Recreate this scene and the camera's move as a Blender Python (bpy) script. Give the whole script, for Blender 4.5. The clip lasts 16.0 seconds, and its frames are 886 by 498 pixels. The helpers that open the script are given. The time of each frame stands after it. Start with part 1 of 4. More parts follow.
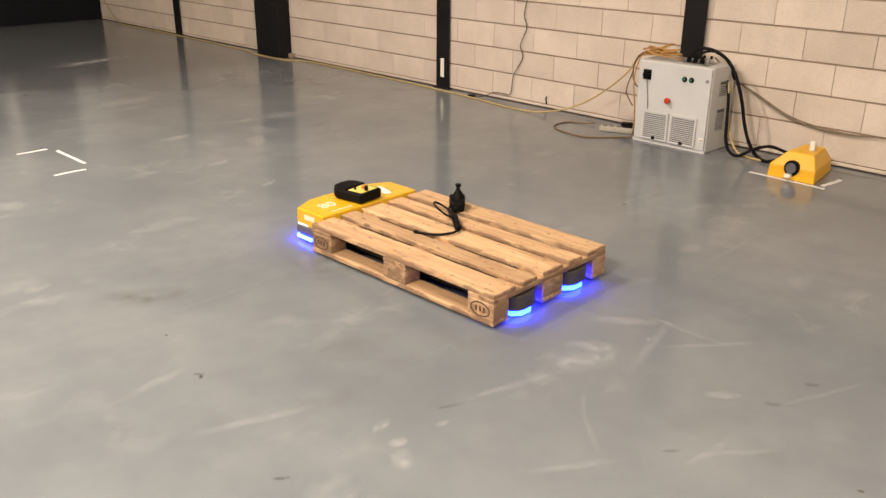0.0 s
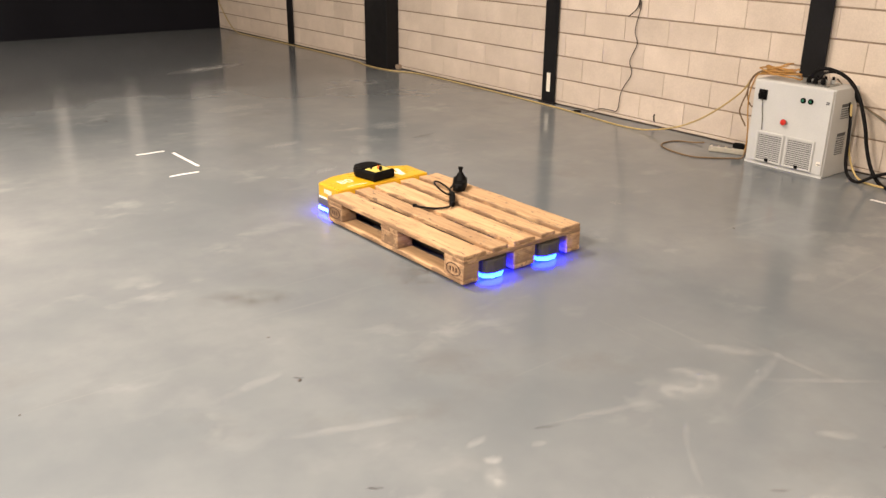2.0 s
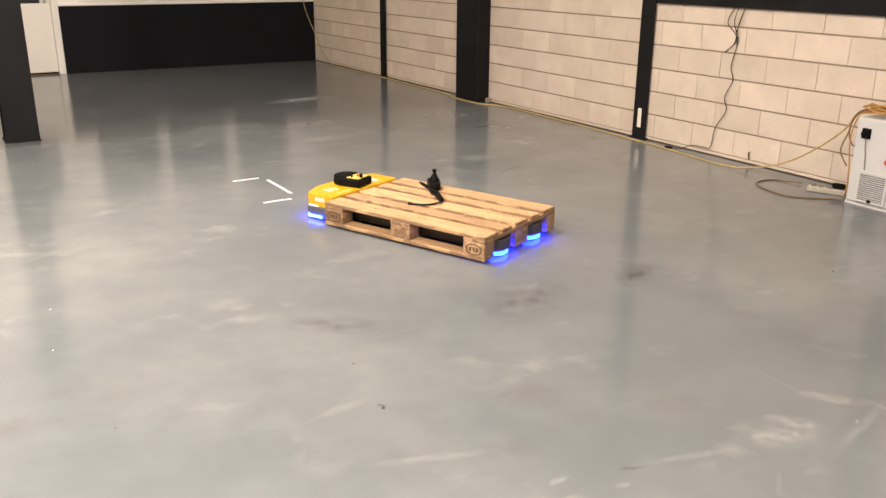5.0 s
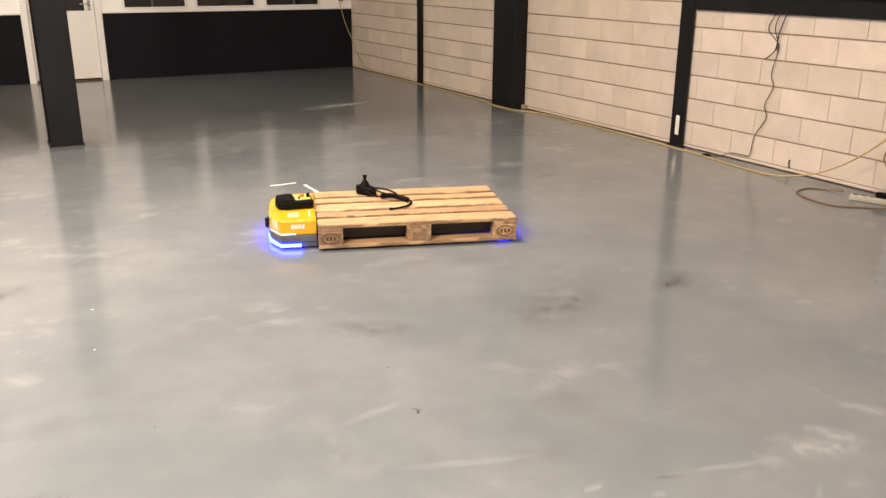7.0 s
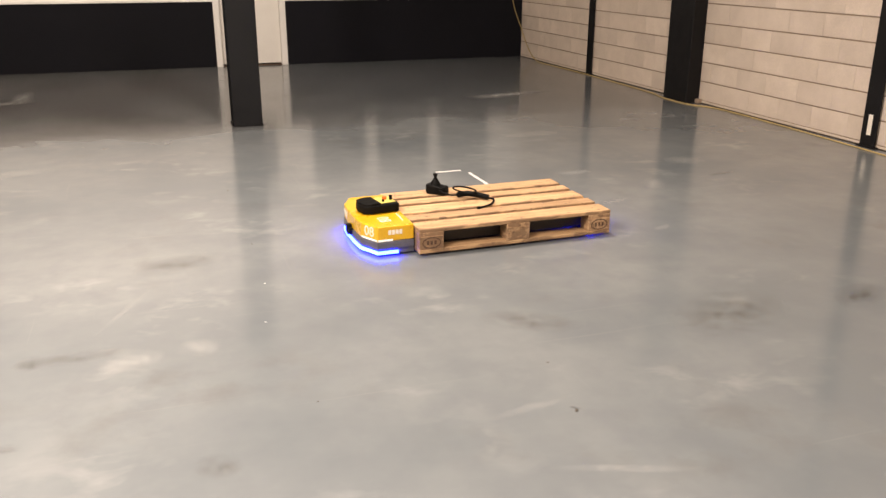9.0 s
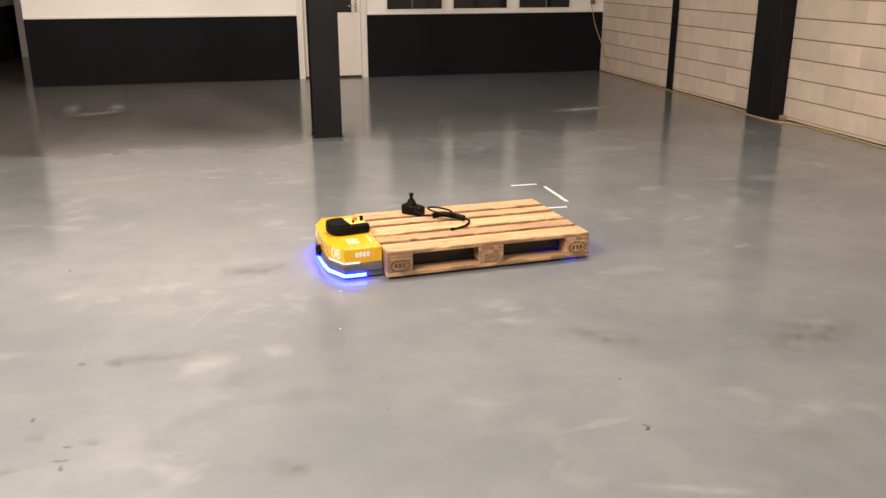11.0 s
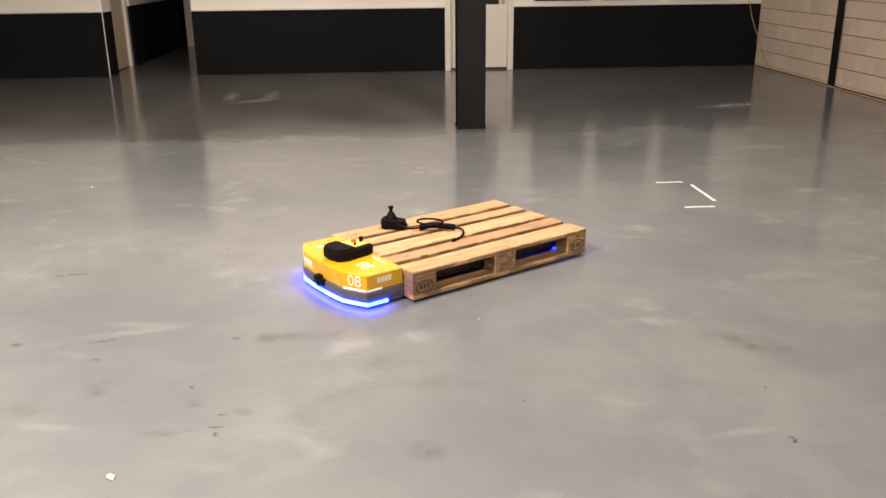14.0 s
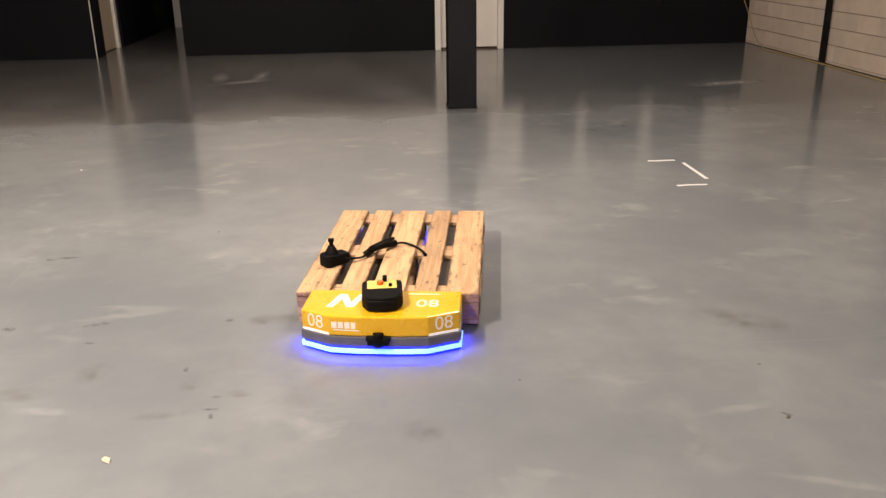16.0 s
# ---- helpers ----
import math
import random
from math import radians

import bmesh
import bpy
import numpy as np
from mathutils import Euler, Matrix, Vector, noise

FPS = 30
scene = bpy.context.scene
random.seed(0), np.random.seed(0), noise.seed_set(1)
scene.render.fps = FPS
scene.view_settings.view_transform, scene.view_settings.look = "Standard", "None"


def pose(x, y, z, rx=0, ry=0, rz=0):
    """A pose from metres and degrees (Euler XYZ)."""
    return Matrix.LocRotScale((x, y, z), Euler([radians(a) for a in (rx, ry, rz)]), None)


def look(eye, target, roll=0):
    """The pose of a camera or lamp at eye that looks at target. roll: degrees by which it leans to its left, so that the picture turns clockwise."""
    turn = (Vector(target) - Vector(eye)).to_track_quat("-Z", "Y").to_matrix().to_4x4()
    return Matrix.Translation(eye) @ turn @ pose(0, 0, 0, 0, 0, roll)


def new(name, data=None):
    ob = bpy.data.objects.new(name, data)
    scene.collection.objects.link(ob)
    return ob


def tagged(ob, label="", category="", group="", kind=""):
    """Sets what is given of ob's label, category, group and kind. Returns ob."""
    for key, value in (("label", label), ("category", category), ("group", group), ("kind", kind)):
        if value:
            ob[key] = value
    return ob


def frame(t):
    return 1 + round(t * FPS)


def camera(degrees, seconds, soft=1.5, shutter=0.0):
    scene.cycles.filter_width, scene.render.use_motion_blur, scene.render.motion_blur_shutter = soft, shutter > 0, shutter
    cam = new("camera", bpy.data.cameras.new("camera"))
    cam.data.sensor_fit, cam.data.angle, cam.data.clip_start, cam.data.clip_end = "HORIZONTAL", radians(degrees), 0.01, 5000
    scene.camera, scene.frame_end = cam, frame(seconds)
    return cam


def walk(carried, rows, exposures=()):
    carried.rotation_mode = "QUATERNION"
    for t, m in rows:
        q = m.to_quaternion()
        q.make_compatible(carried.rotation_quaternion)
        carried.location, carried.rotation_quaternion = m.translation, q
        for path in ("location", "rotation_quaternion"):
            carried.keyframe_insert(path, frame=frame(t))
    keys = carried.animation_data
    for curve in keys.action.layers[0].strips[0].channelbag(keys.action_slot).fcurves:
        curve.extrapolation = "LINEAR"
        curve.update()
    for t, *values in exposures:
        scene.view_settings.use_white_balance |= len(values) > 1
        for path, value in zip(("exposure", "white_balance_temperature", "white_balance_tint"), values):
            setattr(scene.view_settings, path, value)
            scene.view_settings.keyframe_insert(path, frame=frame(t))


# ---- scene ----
cam = camera(55.3, 16.0)
PATH = [
    (0, (-5.86, -13.553, 1.602), (-4.55, -12.236, 0.862), 0.4),
    (0.5, (-5.858, -13.546, 1.6), (-4.59, -12.183, 0.869), 0.3),
    (1, (-5.846, -13.524, 1.598), (-4.619, -12.124, 0.865), 0.4),
    (1.5, (-5.85, -13.514, 1.596), (-4.665, -12.075, 0.869), 0.6),
    (2, (-5.864, -13.51, 1.598), (-4.714, -12.038, 0.884), 0.6),
    (2.5, (-5.863, -13.511, 1.6), (-4.754, -11.998, 0.906), 0.5),
    (3, (-5.881, -13.512, 1.6), (-4.802, -11.967, 0.929), 0.6),
    (3.5, (-5.88, -13.509, 1.594), (-4.827, -11.94, 0.939), 0.6),
    (4, (-5.879, -13.501, 1.6), (-4.845, -11.917, 0.95), 0.5),
    (6.5, (-5.89, -13.505, 1.591), (-4.929, -11.869, 0.958), 0.4),
    (7, (-5.893, -13.504, 1.591), (-4.955, -11.854, 0.962), 0.3),
    (7.5, (-5.893, -13.513, 1.58), (-5.01, -11.832, 0.951), 0.4),
    (8, (-5.886, -13.478, 1.568), (-5.109, -11.748, 0.933), 0.3),
    (8.5, (-5.925, -13.452, 1.585), (-5.243, -11.687, 0.938), 0.2),
    (9, (-5.915, -13.439, 1.578), (-5.311, -11.647, 0.926), 0.1),
    (11.5, (-5.931, -13.485, 1.588), (-5.542, -11.623, 0.969), 0.1),
    (12, (-5.94, -13.5, 1.592), (-5.627, -11.625, 0.971), 0.3),
    (12.5, (-5.939, -13.477, 1.589), (-5.72, -11.589, 0.965), -0.1),
    (13, (-5.95, -13.472, 1.585), (-5.786, -11.581, 0.957), -0.4),
    (13.5, (-5.951, -13.485, 1.593), (-5.815, -11.594, 0.957), -0.6),
    (14, (-5.956, -13.481, 1.591), (-5.831, -11.589, 0.952), -0.6),
    (14.5, (-5.968, -13.486, 1.595), (-5.84, -11.598, 0.948), -0.6),
    (15, (-5.969, -13.479, 1.589), (-5.834, -11.594, 0.933), -0.5),
    (15.5, (-5.969, -13.467, 1.587), (-5.832, -11.585, 0.925), -0.5),
    (16, (-5.966, -13.472, 1.585), (-5.822, -11.597, 0.903), -0.9),
]
walk(cam, [(t, look(e, g, r)) for t, e, g, r in PATH],
     exposures=[(0, -0.12, 6480, 8), (2, 0.04, 6440, 8), (3.5, 0.10, 6410, 8), (7, 0.04, 6460, 8), (9, -0.15, 6490, 10), (12.5, -0.31, 6490, 10), (14, -0.41, 6500, 10), (16, -0.65, 6510, 11)])

# ---- light ----
world = bpy.data.worlds.new("world")
scene.world = world
world.use_nodes = True
world.node_tree.nodes["Background"].inputs[0].default_value = (0.02, 0.02, 0.022, 1)
world.node_tree.nodes["Background"].inputs[1].default_value = 0.2
CEILING = 4.6
scene.view_settings.exposure = 0.0
WARM = (1.0, 0.835, 0.712)
# where the darker floor tone of the north part begins
NORTH_TONE_EDGE = -5.22
# ceiling luminaires: place (x, y), power, length, turn
LUMINAIRES = [(-9.4, -8.0, 270, 1.5, 0), (-4.4, -8.2, 310, 0.6, 90), (-8.5, -12.0, 910, 1.5, 0), (-5.1, -15.3, 290, 1.5, 0)]
# power of the lamp added to brighten the white partition
WALL_FILL_POWER = 168


# ---- materials ----
def node(nt, kind, **sets):
    n = nt.nodes.new(kind)
    for key, value in sets.items():
        n.inputs[key.replace("_", " ")].default_value = value
    return n


def material(name, colour, rough=0.6, metal=0.0, second=None, scale=6.0, stretch=(1, 1, 1), fine=60.0, bump=0.15, spread=0.12,
             emit=None, strength=0.0, coat=0.0, rough_spread=0.12, lo=0.35, hi=0.7, spec=0.5):
    """A surface with two scales of variation in colour, gloss and relief."""
    m = bpy.data.materials.new(name)
    m.use_nodes = True
    nt = m.node_tree
    b = nt.nodes["Principled BSDF"]
    b.inputs["Metallic"].default_value = metal
    b.inputs["Coat Weight"].default_value = coat
    b.inputs["Specular IOR Level"].default_value = spec
    b.inputs["Coat Roughness"].default_value = 0.15
    if emit:
        b.inputs["Emission Color"].default_value = (*emit, 1)
        b.inputs["Emission Strength"].default_value = strength
    tc = nt.nodes.new("ShaderNodeTexCoord")
    mp = node(nt, "ShaderNodeMapping", Scale=stretch)
    info = nt.nodes.new("ShaderNodeObjectInfo")
    shift = nt.nodes.new("ShaderNodeVectorMath")
    shift.operation = "MULTIPLY_ADD"
    nt.links.new(info.outputs["Random"], shift.inputs[0])
    shift.inputs[1].default_value = (37.0, 19.0, 53.0)
    nt.links.new(tc.outputs["Object"], shift.inputs[2])
    nt.links.new(shift.outputs[0], mp.inputs["Vector"])
    big = node(nt, "ShaderNodeTexNoise", Scale=scale, Detail=4.0, Roughness=0.6)
    small = node(nt, "ShaderNodeTexNoise", Scale=fine, Detail=3.0, Roughness=0.65)
    for n in (big, small):
        nt.links.new(mp.outputs[0], n.inputs["Vector"])
    ramp = nt.nodes.new("ShaderNodeValToRGB")
    ramp.color_ramp.elements[0].position, ramp.color_ramp.elements[1].position = lo, hi
    c2 = second or tuple(c * (1 - 2 * spread) for c in colour)
    ramp.color_ramp.elements[0].color = (*c2, 1)
    ramp.color_ramp.elements[1].color = (*colour, 1)
    nt.links.new(big.outputs["Fac"], ramp.inputs["Fac"])
    hue = nt.nodes.new("ShaderNodeHueSaturation")
    value = node(nt, "ShaderNodeMapRange", From_Min=0.25, From_Max=0.75, To_Min=1 - spread, To_Max=1 + spread)
    nt.links.new(small.outputs["Fac"], value.inputs["Value"])
    tone = node(nt, "ShaderNodeMapRange", To_Min=1 - spread * 0.7, To_Max=1 + spread * 0.7)
    nt.links.new(info.outputs["Random"], tone.inputs["Value"])
    prod = nt.nodes.new("ShaderNodeMath")
    prod.operation = "MULTIPLY"
    nt.links.new(value.outputs[0], prod.inputs[0])
    nt.links.new(tone.outputs[0], prod.inputs[1])
    nt.links.new(prod.outputs[0], hue.inputs["Value"])
    nt.links.new(ramp.outputs[0], hue.inputs["Color"])
    nt.links.new(hue.outputs[0], b.inputs["Base Color"])
    rr = node(nt, "ShaderNodeMapRange", From_Min=0.3, From_Max=0.7, To_Min=max(0.02, rough - rough_spread), To_Max=min(1, rough + rough_spread))
    nt.links.new(big.outputs["Fac"], rr.inputs["Value"])
    nt.links.new(rr.outputs[0], b.inputs["Roughness"])
    if bump:
        bp = node(nt, "ShaderNodeBump", Strength=bump, Distance=0.004)
        nt.links.new(small.outputs["Fac"], bp.inputs["Height"])
        nt.links.new(bp.outputs[0], b.inputs["Normal"])
    return m


def floor_material():
    """Grey-blue gloss floor paint: cloudy wear, pale scuffs, fine scratches, and a darker, browner tone beyond the
    columns.
    """
    m = bpy.data.materials.new("floor_paint")
    m.use_nodes = True
    nt = m.node_tree
    b = nt.nodes["Principled BSDF"]
    tc = nt.nodes.new("ShaderNodeTexCoord")

    def tex(scale, detail=5.0, roughness=0.6, stretch=(1, 1, 1), turn=0.0, distortion=0.0):
        mp = node(nt, "ShaderNodeMapping", Scale=stretch, Rotation=(0, 0, turn))
        nt.links.new(tc.outputs["Object"], mp.inputs["Vector"])
        n = node(nt, "ShaderNodeTexNoise", Scale=scale, Detail=detail, Roughness=roughness, Distortion=distortion)
        nt.links.new(mp.outputs[0], n.inputs["Vector"])
        return n.outputs["Fac"]

    def ramp(fac, lo, hi, a=0.0, z=1.0):
        r = node(nt, "ShaderNodeMapRange", From_Min=lo, From_Max=hi, To_Min=a, To_Max=z)
        nt.links.new(fac, r.inputs["Value"])
        return r.outputs[0]

    def mix(fac, a, z):
        n = nt.nodes.new("ShaderNodeMix")
        n.data_type = "RGBA"
        nt.links.new(fac, n.inputs[0])
        for k, c in ((6, a), (7, z)):
            if isinstance(c, tuple):
                n.inputs[k].default_value = (*c, 1)
            else:
                nt.links.new(c, n.inputs[k])
        return n.outputs[2]

    def times(a, z):
        n = nt.nodes.new("ShaderNodeMath")
        n.operation = "MULTIPLY"
        nt.links.new(a, n.inputs[0])
        nt.links.new(z, n.inputs[1])
        return n.outputs[0]

    clouds = tex(0.75, 5.0, 0.6)
    colour = mix(ramp(clouds, 0.36, 0.66), (0.140, 0.155, 0.164), (0.196, 0.209, 0.212))
    mottle = tex(4.2, 4.0, 0.6)
    colour = mix(ramp(mottle, 0.42, 0.72, 0, 0.5), colour, (0.138, 0.150, 0.161))
    dull = times(ramp(tex(1.1, 3, 0.5), 0.54, 0.68), ramp(tex(3.6, 4, 0.6), 0.48, 0.66, 0, 0.40))
    colour = mix(dull, colour, (0.122, 0.121, 0.115))
    pale = times(ramp(tex(1.5, 3, 0.5, (1, 1, 1), 0.4), 0.53, 0.66), ramp(tex(4.2, 3, 0.55, (1, 1.4, 1), 0.5, 0.3), 0.50, 0.68, 0, 0.45))
    colour = mix(pale, colour, (0.30, 0.305, 0.30))
    scr1 = times(ramp(tex(2.2, 2, 0.5, (0.28, 9, 1), 0.35), 0.665, 0.70, 0, 0.07), ramp(tex(0.8, 2), 0.45, 0.6))
    colour = mix(scr1, colour, (0.36, 0.355, 0.34))
    scr2 = times(ramp(tex(2.6, 2, 0.5, (9, 0.3, 1), 0.6), 0.67, 0.70, 0, 0.06), ramp(tex(0.9, 2), 0.5, 0.62))
    colour = mix(scr2, colour, (0.33, 0.33, 0.32))
    # the darker, browner floor tone north of the column row, with a wavy edge
    sep = nt.nodes.new("ShaderNodeSeparateXYZ")
    nt.links.new(tc.outputs["Object"], sep.inputs[0])
    edge = nt.nodes.new("ShaderNodeMath")
    edge.operation = "ADD"
    nt.links.new(sep.outputs["Y"], edge.inputs[0])
    nt.links.new(ramp(tex(0.9, 2, 0.5), 0.3, 0.7, -0.25, 0.25), edge.inputs[1])
    north_mask = ramp(edge.outputs[0], NORTH_TONE_EDGE - 0.12, NORTH_TONE_EDGE + 0.16)
    brown = ramp(sep.outputs["X"], -3.5, -6.0)
    # north floor colours, darkened to offset the light of the added wall lamp
    coat = mix(brown, (0.098, 0.106, 0.112), (0.086, 0.081, 0.075))
    colour = mix(times(north_mask, ramp(tex(0.8, 3, 0.5), 0.3, 0.7, 0.6, 0.95)), colour, coat)
    nt.links.new(colour, b.inputs["Base Color"])
    gloss = ramp(clouds, 0.3, 0.7, 0.11, 0.17)
    add = nt.nodes.new("ShaderNodeMath")
    nt.links.new(gloss, add.inputs[0])
    nt.links.new(ramp(mottle, 0.4, 0.8, 0.0, 0.04), add.inputs[1])
    nt.links.new(add.outputs[0], b.inputs["Roughness"])
    b.inputs["IOR"].default_value = 1.40
    bp = node(nt, "ShaderNodeBump", Strength=0.06, Distance=0.004)
    nt.links.new(tex(3.0, 3, 0.5), bp.inputs["Height"])
    nt.links.new(bp.outputs[0], b.inputs["Normal"])
    return m


def wood_material(name, light, dark, across=False):
    """Raw pallet pine: grain along the board, knots, grey dirt."""
    m = bpy.data.materials.new(name)
    m.use_nodes = True
    nt = m.node_tree
    b = nt.nodes["Principled BSDF"]
    tc = nt.nodes.new("ShaderNodeTexCoord")
    info = nt.nodes.new("ShaderNodeObjectInfo")
    shift = nt.nodes.new("ShaderNodeVectorMath")
    shift.operation = "MULTIPLY_ADD"
    nt.links.new(info.outputs["Random"], shift.inputs[0])
    shift.inputs[1].default_value = (11.0, 7.0, 5.0)
    nt.links.new(tc.outputs["Object"], shift.inputs[2])

    def tex(scale, stretch, detail=4.0, distortion=0.0):
        mp = node(nt, "ShaderNodeMapping", Scale=stretch)
        nt.links.new(shift.outputs[0], mp.inputs["Vector"])
        n = node(nt, "ShaderNodeTexNoise", Scale=scale, Detail=detail, Roughness=0.6, Distortion=distortion)
        nt.links.new(mp.outputs[0], n.inputs["Vector"])
        return n.outputs["Fac"]

    long = (1, 0.06, 1) if across else (0.06, 1, 1)
    streak = (1, 0.2, 1) if across else (0.2, 1, 1)
    soft = (1, 0.4, 1) if across else (0.4, 1, 1)
    ramp = nt.nodes.new("ShaderNodeValToRGB")
    ramp.color_ramp.elements[0].position, ramp.color_ramp.elements[1].position = 0.36, 0.62
    ramp.color_ramp.elements[0].color, ramp.color_ramp.elements[1].color = (*dark, 1), (*light, 1)
    nt.links.new(tex(42.0, long, 5.0, 0.8), ramp.inputs["Fac"])
    colour = ramp.outputs[0]
    for t, lo, hi, amount, c in ((tex(5.0, soft, 5.0, 0.5), 0.52, 0.68, 0.42, (0.33, 0.19, 0.095)),
                                 (tex(20.0, streak, 5.0, 0.6), 0.60, 0.70, 0.45, (0.15, 0.085, 0.045)),
                                 (tex(38.0, soft, 3.0), 0.63, 0.68, 0.75, (0.10, 0.06, 0.04))):
        r = node(nt, "ShaderNodeMapRange", From_Min=lo, From_Max=hi, To_Min=0.0, To_Max=amount)
        nt.links.new(t, r.inputs["Value"])
        x = nt.nodes.new("ShaderNodeMix")
        x.data_type = "RGBA"
        nt.links.new(r.outputs[0], x.inputs[0])
        nt.links.new(colour, x.inputs[6])
        x.inputs[7].default_value = (*c, 1)
        colour = x.outputs[2]
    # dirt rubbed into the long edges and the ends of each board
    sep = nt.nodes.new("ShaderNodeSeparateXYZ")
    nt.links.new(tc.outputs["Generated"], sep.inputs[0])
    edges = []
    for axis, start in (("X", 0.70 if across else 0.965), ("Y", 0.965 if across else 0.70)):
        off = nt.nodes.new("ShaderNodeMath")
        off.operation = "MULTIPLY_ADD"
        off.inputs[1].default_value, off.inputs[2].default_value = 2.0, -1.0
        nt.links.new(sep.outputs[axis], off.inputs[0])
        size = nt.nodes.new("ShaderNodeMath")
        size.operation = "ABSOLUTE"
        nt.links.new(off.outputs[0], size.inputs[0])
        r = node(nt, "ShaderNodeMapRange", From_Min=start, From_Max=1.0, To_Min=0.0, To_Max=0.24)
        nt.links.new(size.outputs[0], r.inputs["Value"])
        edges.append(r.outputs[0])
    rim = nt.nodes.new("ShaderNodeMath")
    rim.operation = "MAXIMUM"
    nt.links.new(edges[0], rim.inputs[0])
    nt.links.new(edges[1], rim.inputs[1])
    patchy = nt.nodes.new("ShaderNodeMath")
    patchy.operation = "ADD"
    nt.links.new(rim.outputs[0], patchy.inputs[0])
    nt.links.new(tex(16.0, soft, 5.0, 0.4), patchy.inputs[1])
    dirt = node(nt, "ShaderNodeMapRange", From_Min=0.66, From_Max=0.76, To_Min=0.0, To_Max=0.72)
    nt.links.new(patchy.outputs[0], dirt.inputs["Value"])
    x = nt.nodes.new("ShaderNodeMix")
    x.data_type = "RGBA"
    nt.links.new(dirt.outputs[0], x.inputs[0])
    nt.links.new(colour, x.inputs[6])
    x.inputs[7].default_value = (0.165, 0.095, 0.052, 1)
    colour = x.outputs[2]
    hue = nt.nodes.new("ShaderNodeHueSaturation")
    tone = node(nt, "ShaderNodeMapRange", To_Min=0.82, To_Max=1.12)
    nt.links.new(info.outputs["Random"], tone.inputs["Value"])
    nt.links.new(tone.outputs[0], hue.inputs["Value"])
    nt.links.new(colour, hue.inputs["Color"])
    nt.links.new(hue.outputs[0], b.inputs["Base Color"])
    b.inputs["Roughness"].default_value = 0.72
    bp = node(nt, "ShaderNodeBump", Strength=0.35, Distance=0.003)
    nt.links.new(tex(60.0, long, 4.0), bp.inputs["Height"])
    nt.links.new(bp.outputs[0], b.inputs["Normal"])
    return m


M_FLOOR = floor_material()
M_BLOCK = material("limestone_block", (0.66, 0.565, 0.465), 0.85, second=(0.56, 0.475, 0.385), scale=3.0, fine=90, bump=0.3, spread=0.09)
M_MORTAR = material("mortar", (0.33, 0.25, 0.18), 0.9, scale=8, fine=120, bump=0.3)
M_BLACK = material("black_steel_paint", (0.009, 0.0085, 0.009), 0.55, scale=4, fine=50, bump=0.08, spread=0.2, spec=0.2)
M_WAINS = material("black_wall_paint", (0.0085, 0.0085, 0.0115), 0.7, scale=2, fine=80, bump=0.1, spread=0.15, spec=0.12)
M_COLUMN = material("dark_steel_paint", (0.0065, 0.0068, 0.0075), 0.55, scale=3, fine=60, bump=0.08, spread=0.15, spec=0.25)
M_WHITE = material("white_wall_paint", (0.87, 0.845, 0.80), 0.7, scale=1.5, fine=70, bump=0.12, spread=0.02)
M_FRAME = material("white_frame_paint", (0.78, 0.76, 0.71), 0.4, scale=3, fine=60, bump=0.04, spread=0.03)
M_CEIL = material("ceiling_paint", (0.55, 0.54, 0.51), 0.8, scale=2, fine=50, bump=0.1, spread=0.05)
M_LAMP = material("luminaire_tube", (0.9, 0.9, 0.9), 0.4, bump=0, emit=WARM, strength=9.0)
M_GLASS = material("dark_window_glass", (0.012, 0.012, 0.013), 0.06, scale=1, bump=0, rough_spread=0.02)
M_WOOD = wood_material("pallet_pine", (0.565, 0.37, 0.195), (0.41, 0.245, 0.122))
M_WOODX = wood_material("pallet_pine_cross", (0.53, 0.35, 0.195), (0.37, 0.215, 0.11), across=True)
M_STAMP = material("burnt_stamp", (0.09, 0.045, 0.025), 0.8, scale=30, bump=0.1)
M_PANEL = material("pale_yellow_panel", (0.80, 0.66, 0.16), 0.4, scale=15, bump=0.03)
M_GAP = material("dark_gap", (0.05, 0.035, 0.025), 0.9, scale=12, bump=0.2)
M_YELLOW = material("yellow_paint", (0.74, 0.425, 0.013), 0.32, scale=5, fine=80, bump=0.03, spread=0.05, coat=0.4)
M_YBOX = material("yellow_steel", (0.80, 0.43, 0.012), 0.42, scale=6, fine=90, bump=0.05, spread=0.06)
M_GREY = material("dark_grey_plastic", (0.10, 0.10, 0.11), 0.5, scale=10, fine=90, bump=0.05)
# bumper grey with the light strip's blue glow mixed into the colour
M_BUMP = material("glow_tinted_bumper", (0.115, 0.113, 0.135), 0.5, scale=10, fine=90, bump=0.05)
# steel darkened and browned to imitate wood-bounced light in the deck slots
M_FORK = material("fork_steel", (0.060, 0.052, 0.043), 0.5, metal=0.1, scale=8, fine=70, bump=0.06)
M_RUBBER = material("black_plastic", (0.0045, 0.0043, 0.0043), 0.6, scale=12, fine=110, bump=0.1, spec=0.1)
M_CORD = material("black_rubber_cord", (0.007, 0.006, 0.006), 0.65, scale=20, bump=0.05, spec=0.12)
M_WCORD = material("brown_black_cord", (0.055, 0.042, 0.033), 0.65, scale=20, bump=0.05, spec=0.2)
M_LEDB = material("blue_led_strip", (0.1, 0.2, 0.9), 0.4, bump=0, emit=(0.0022, 0.0068, 1.0), strength=185.0)
M_LEDC = material("bright_led_strip", (0.5, 0.8, 1.0), 0.4, bump=0, emit=(0.0042, 0.0105, 1.0), strength=95.0)
M_HEAD = material("white_lamp_strip", (0.9, 0.9, 0.9), 0.3, bump=0, emit=(1.0, 0.93, 0.8), strength=0.45)
M_DECAL = material("white_decal", (0.82, 0.77, 0.65), 0.4, bump=0, spread=0.03)
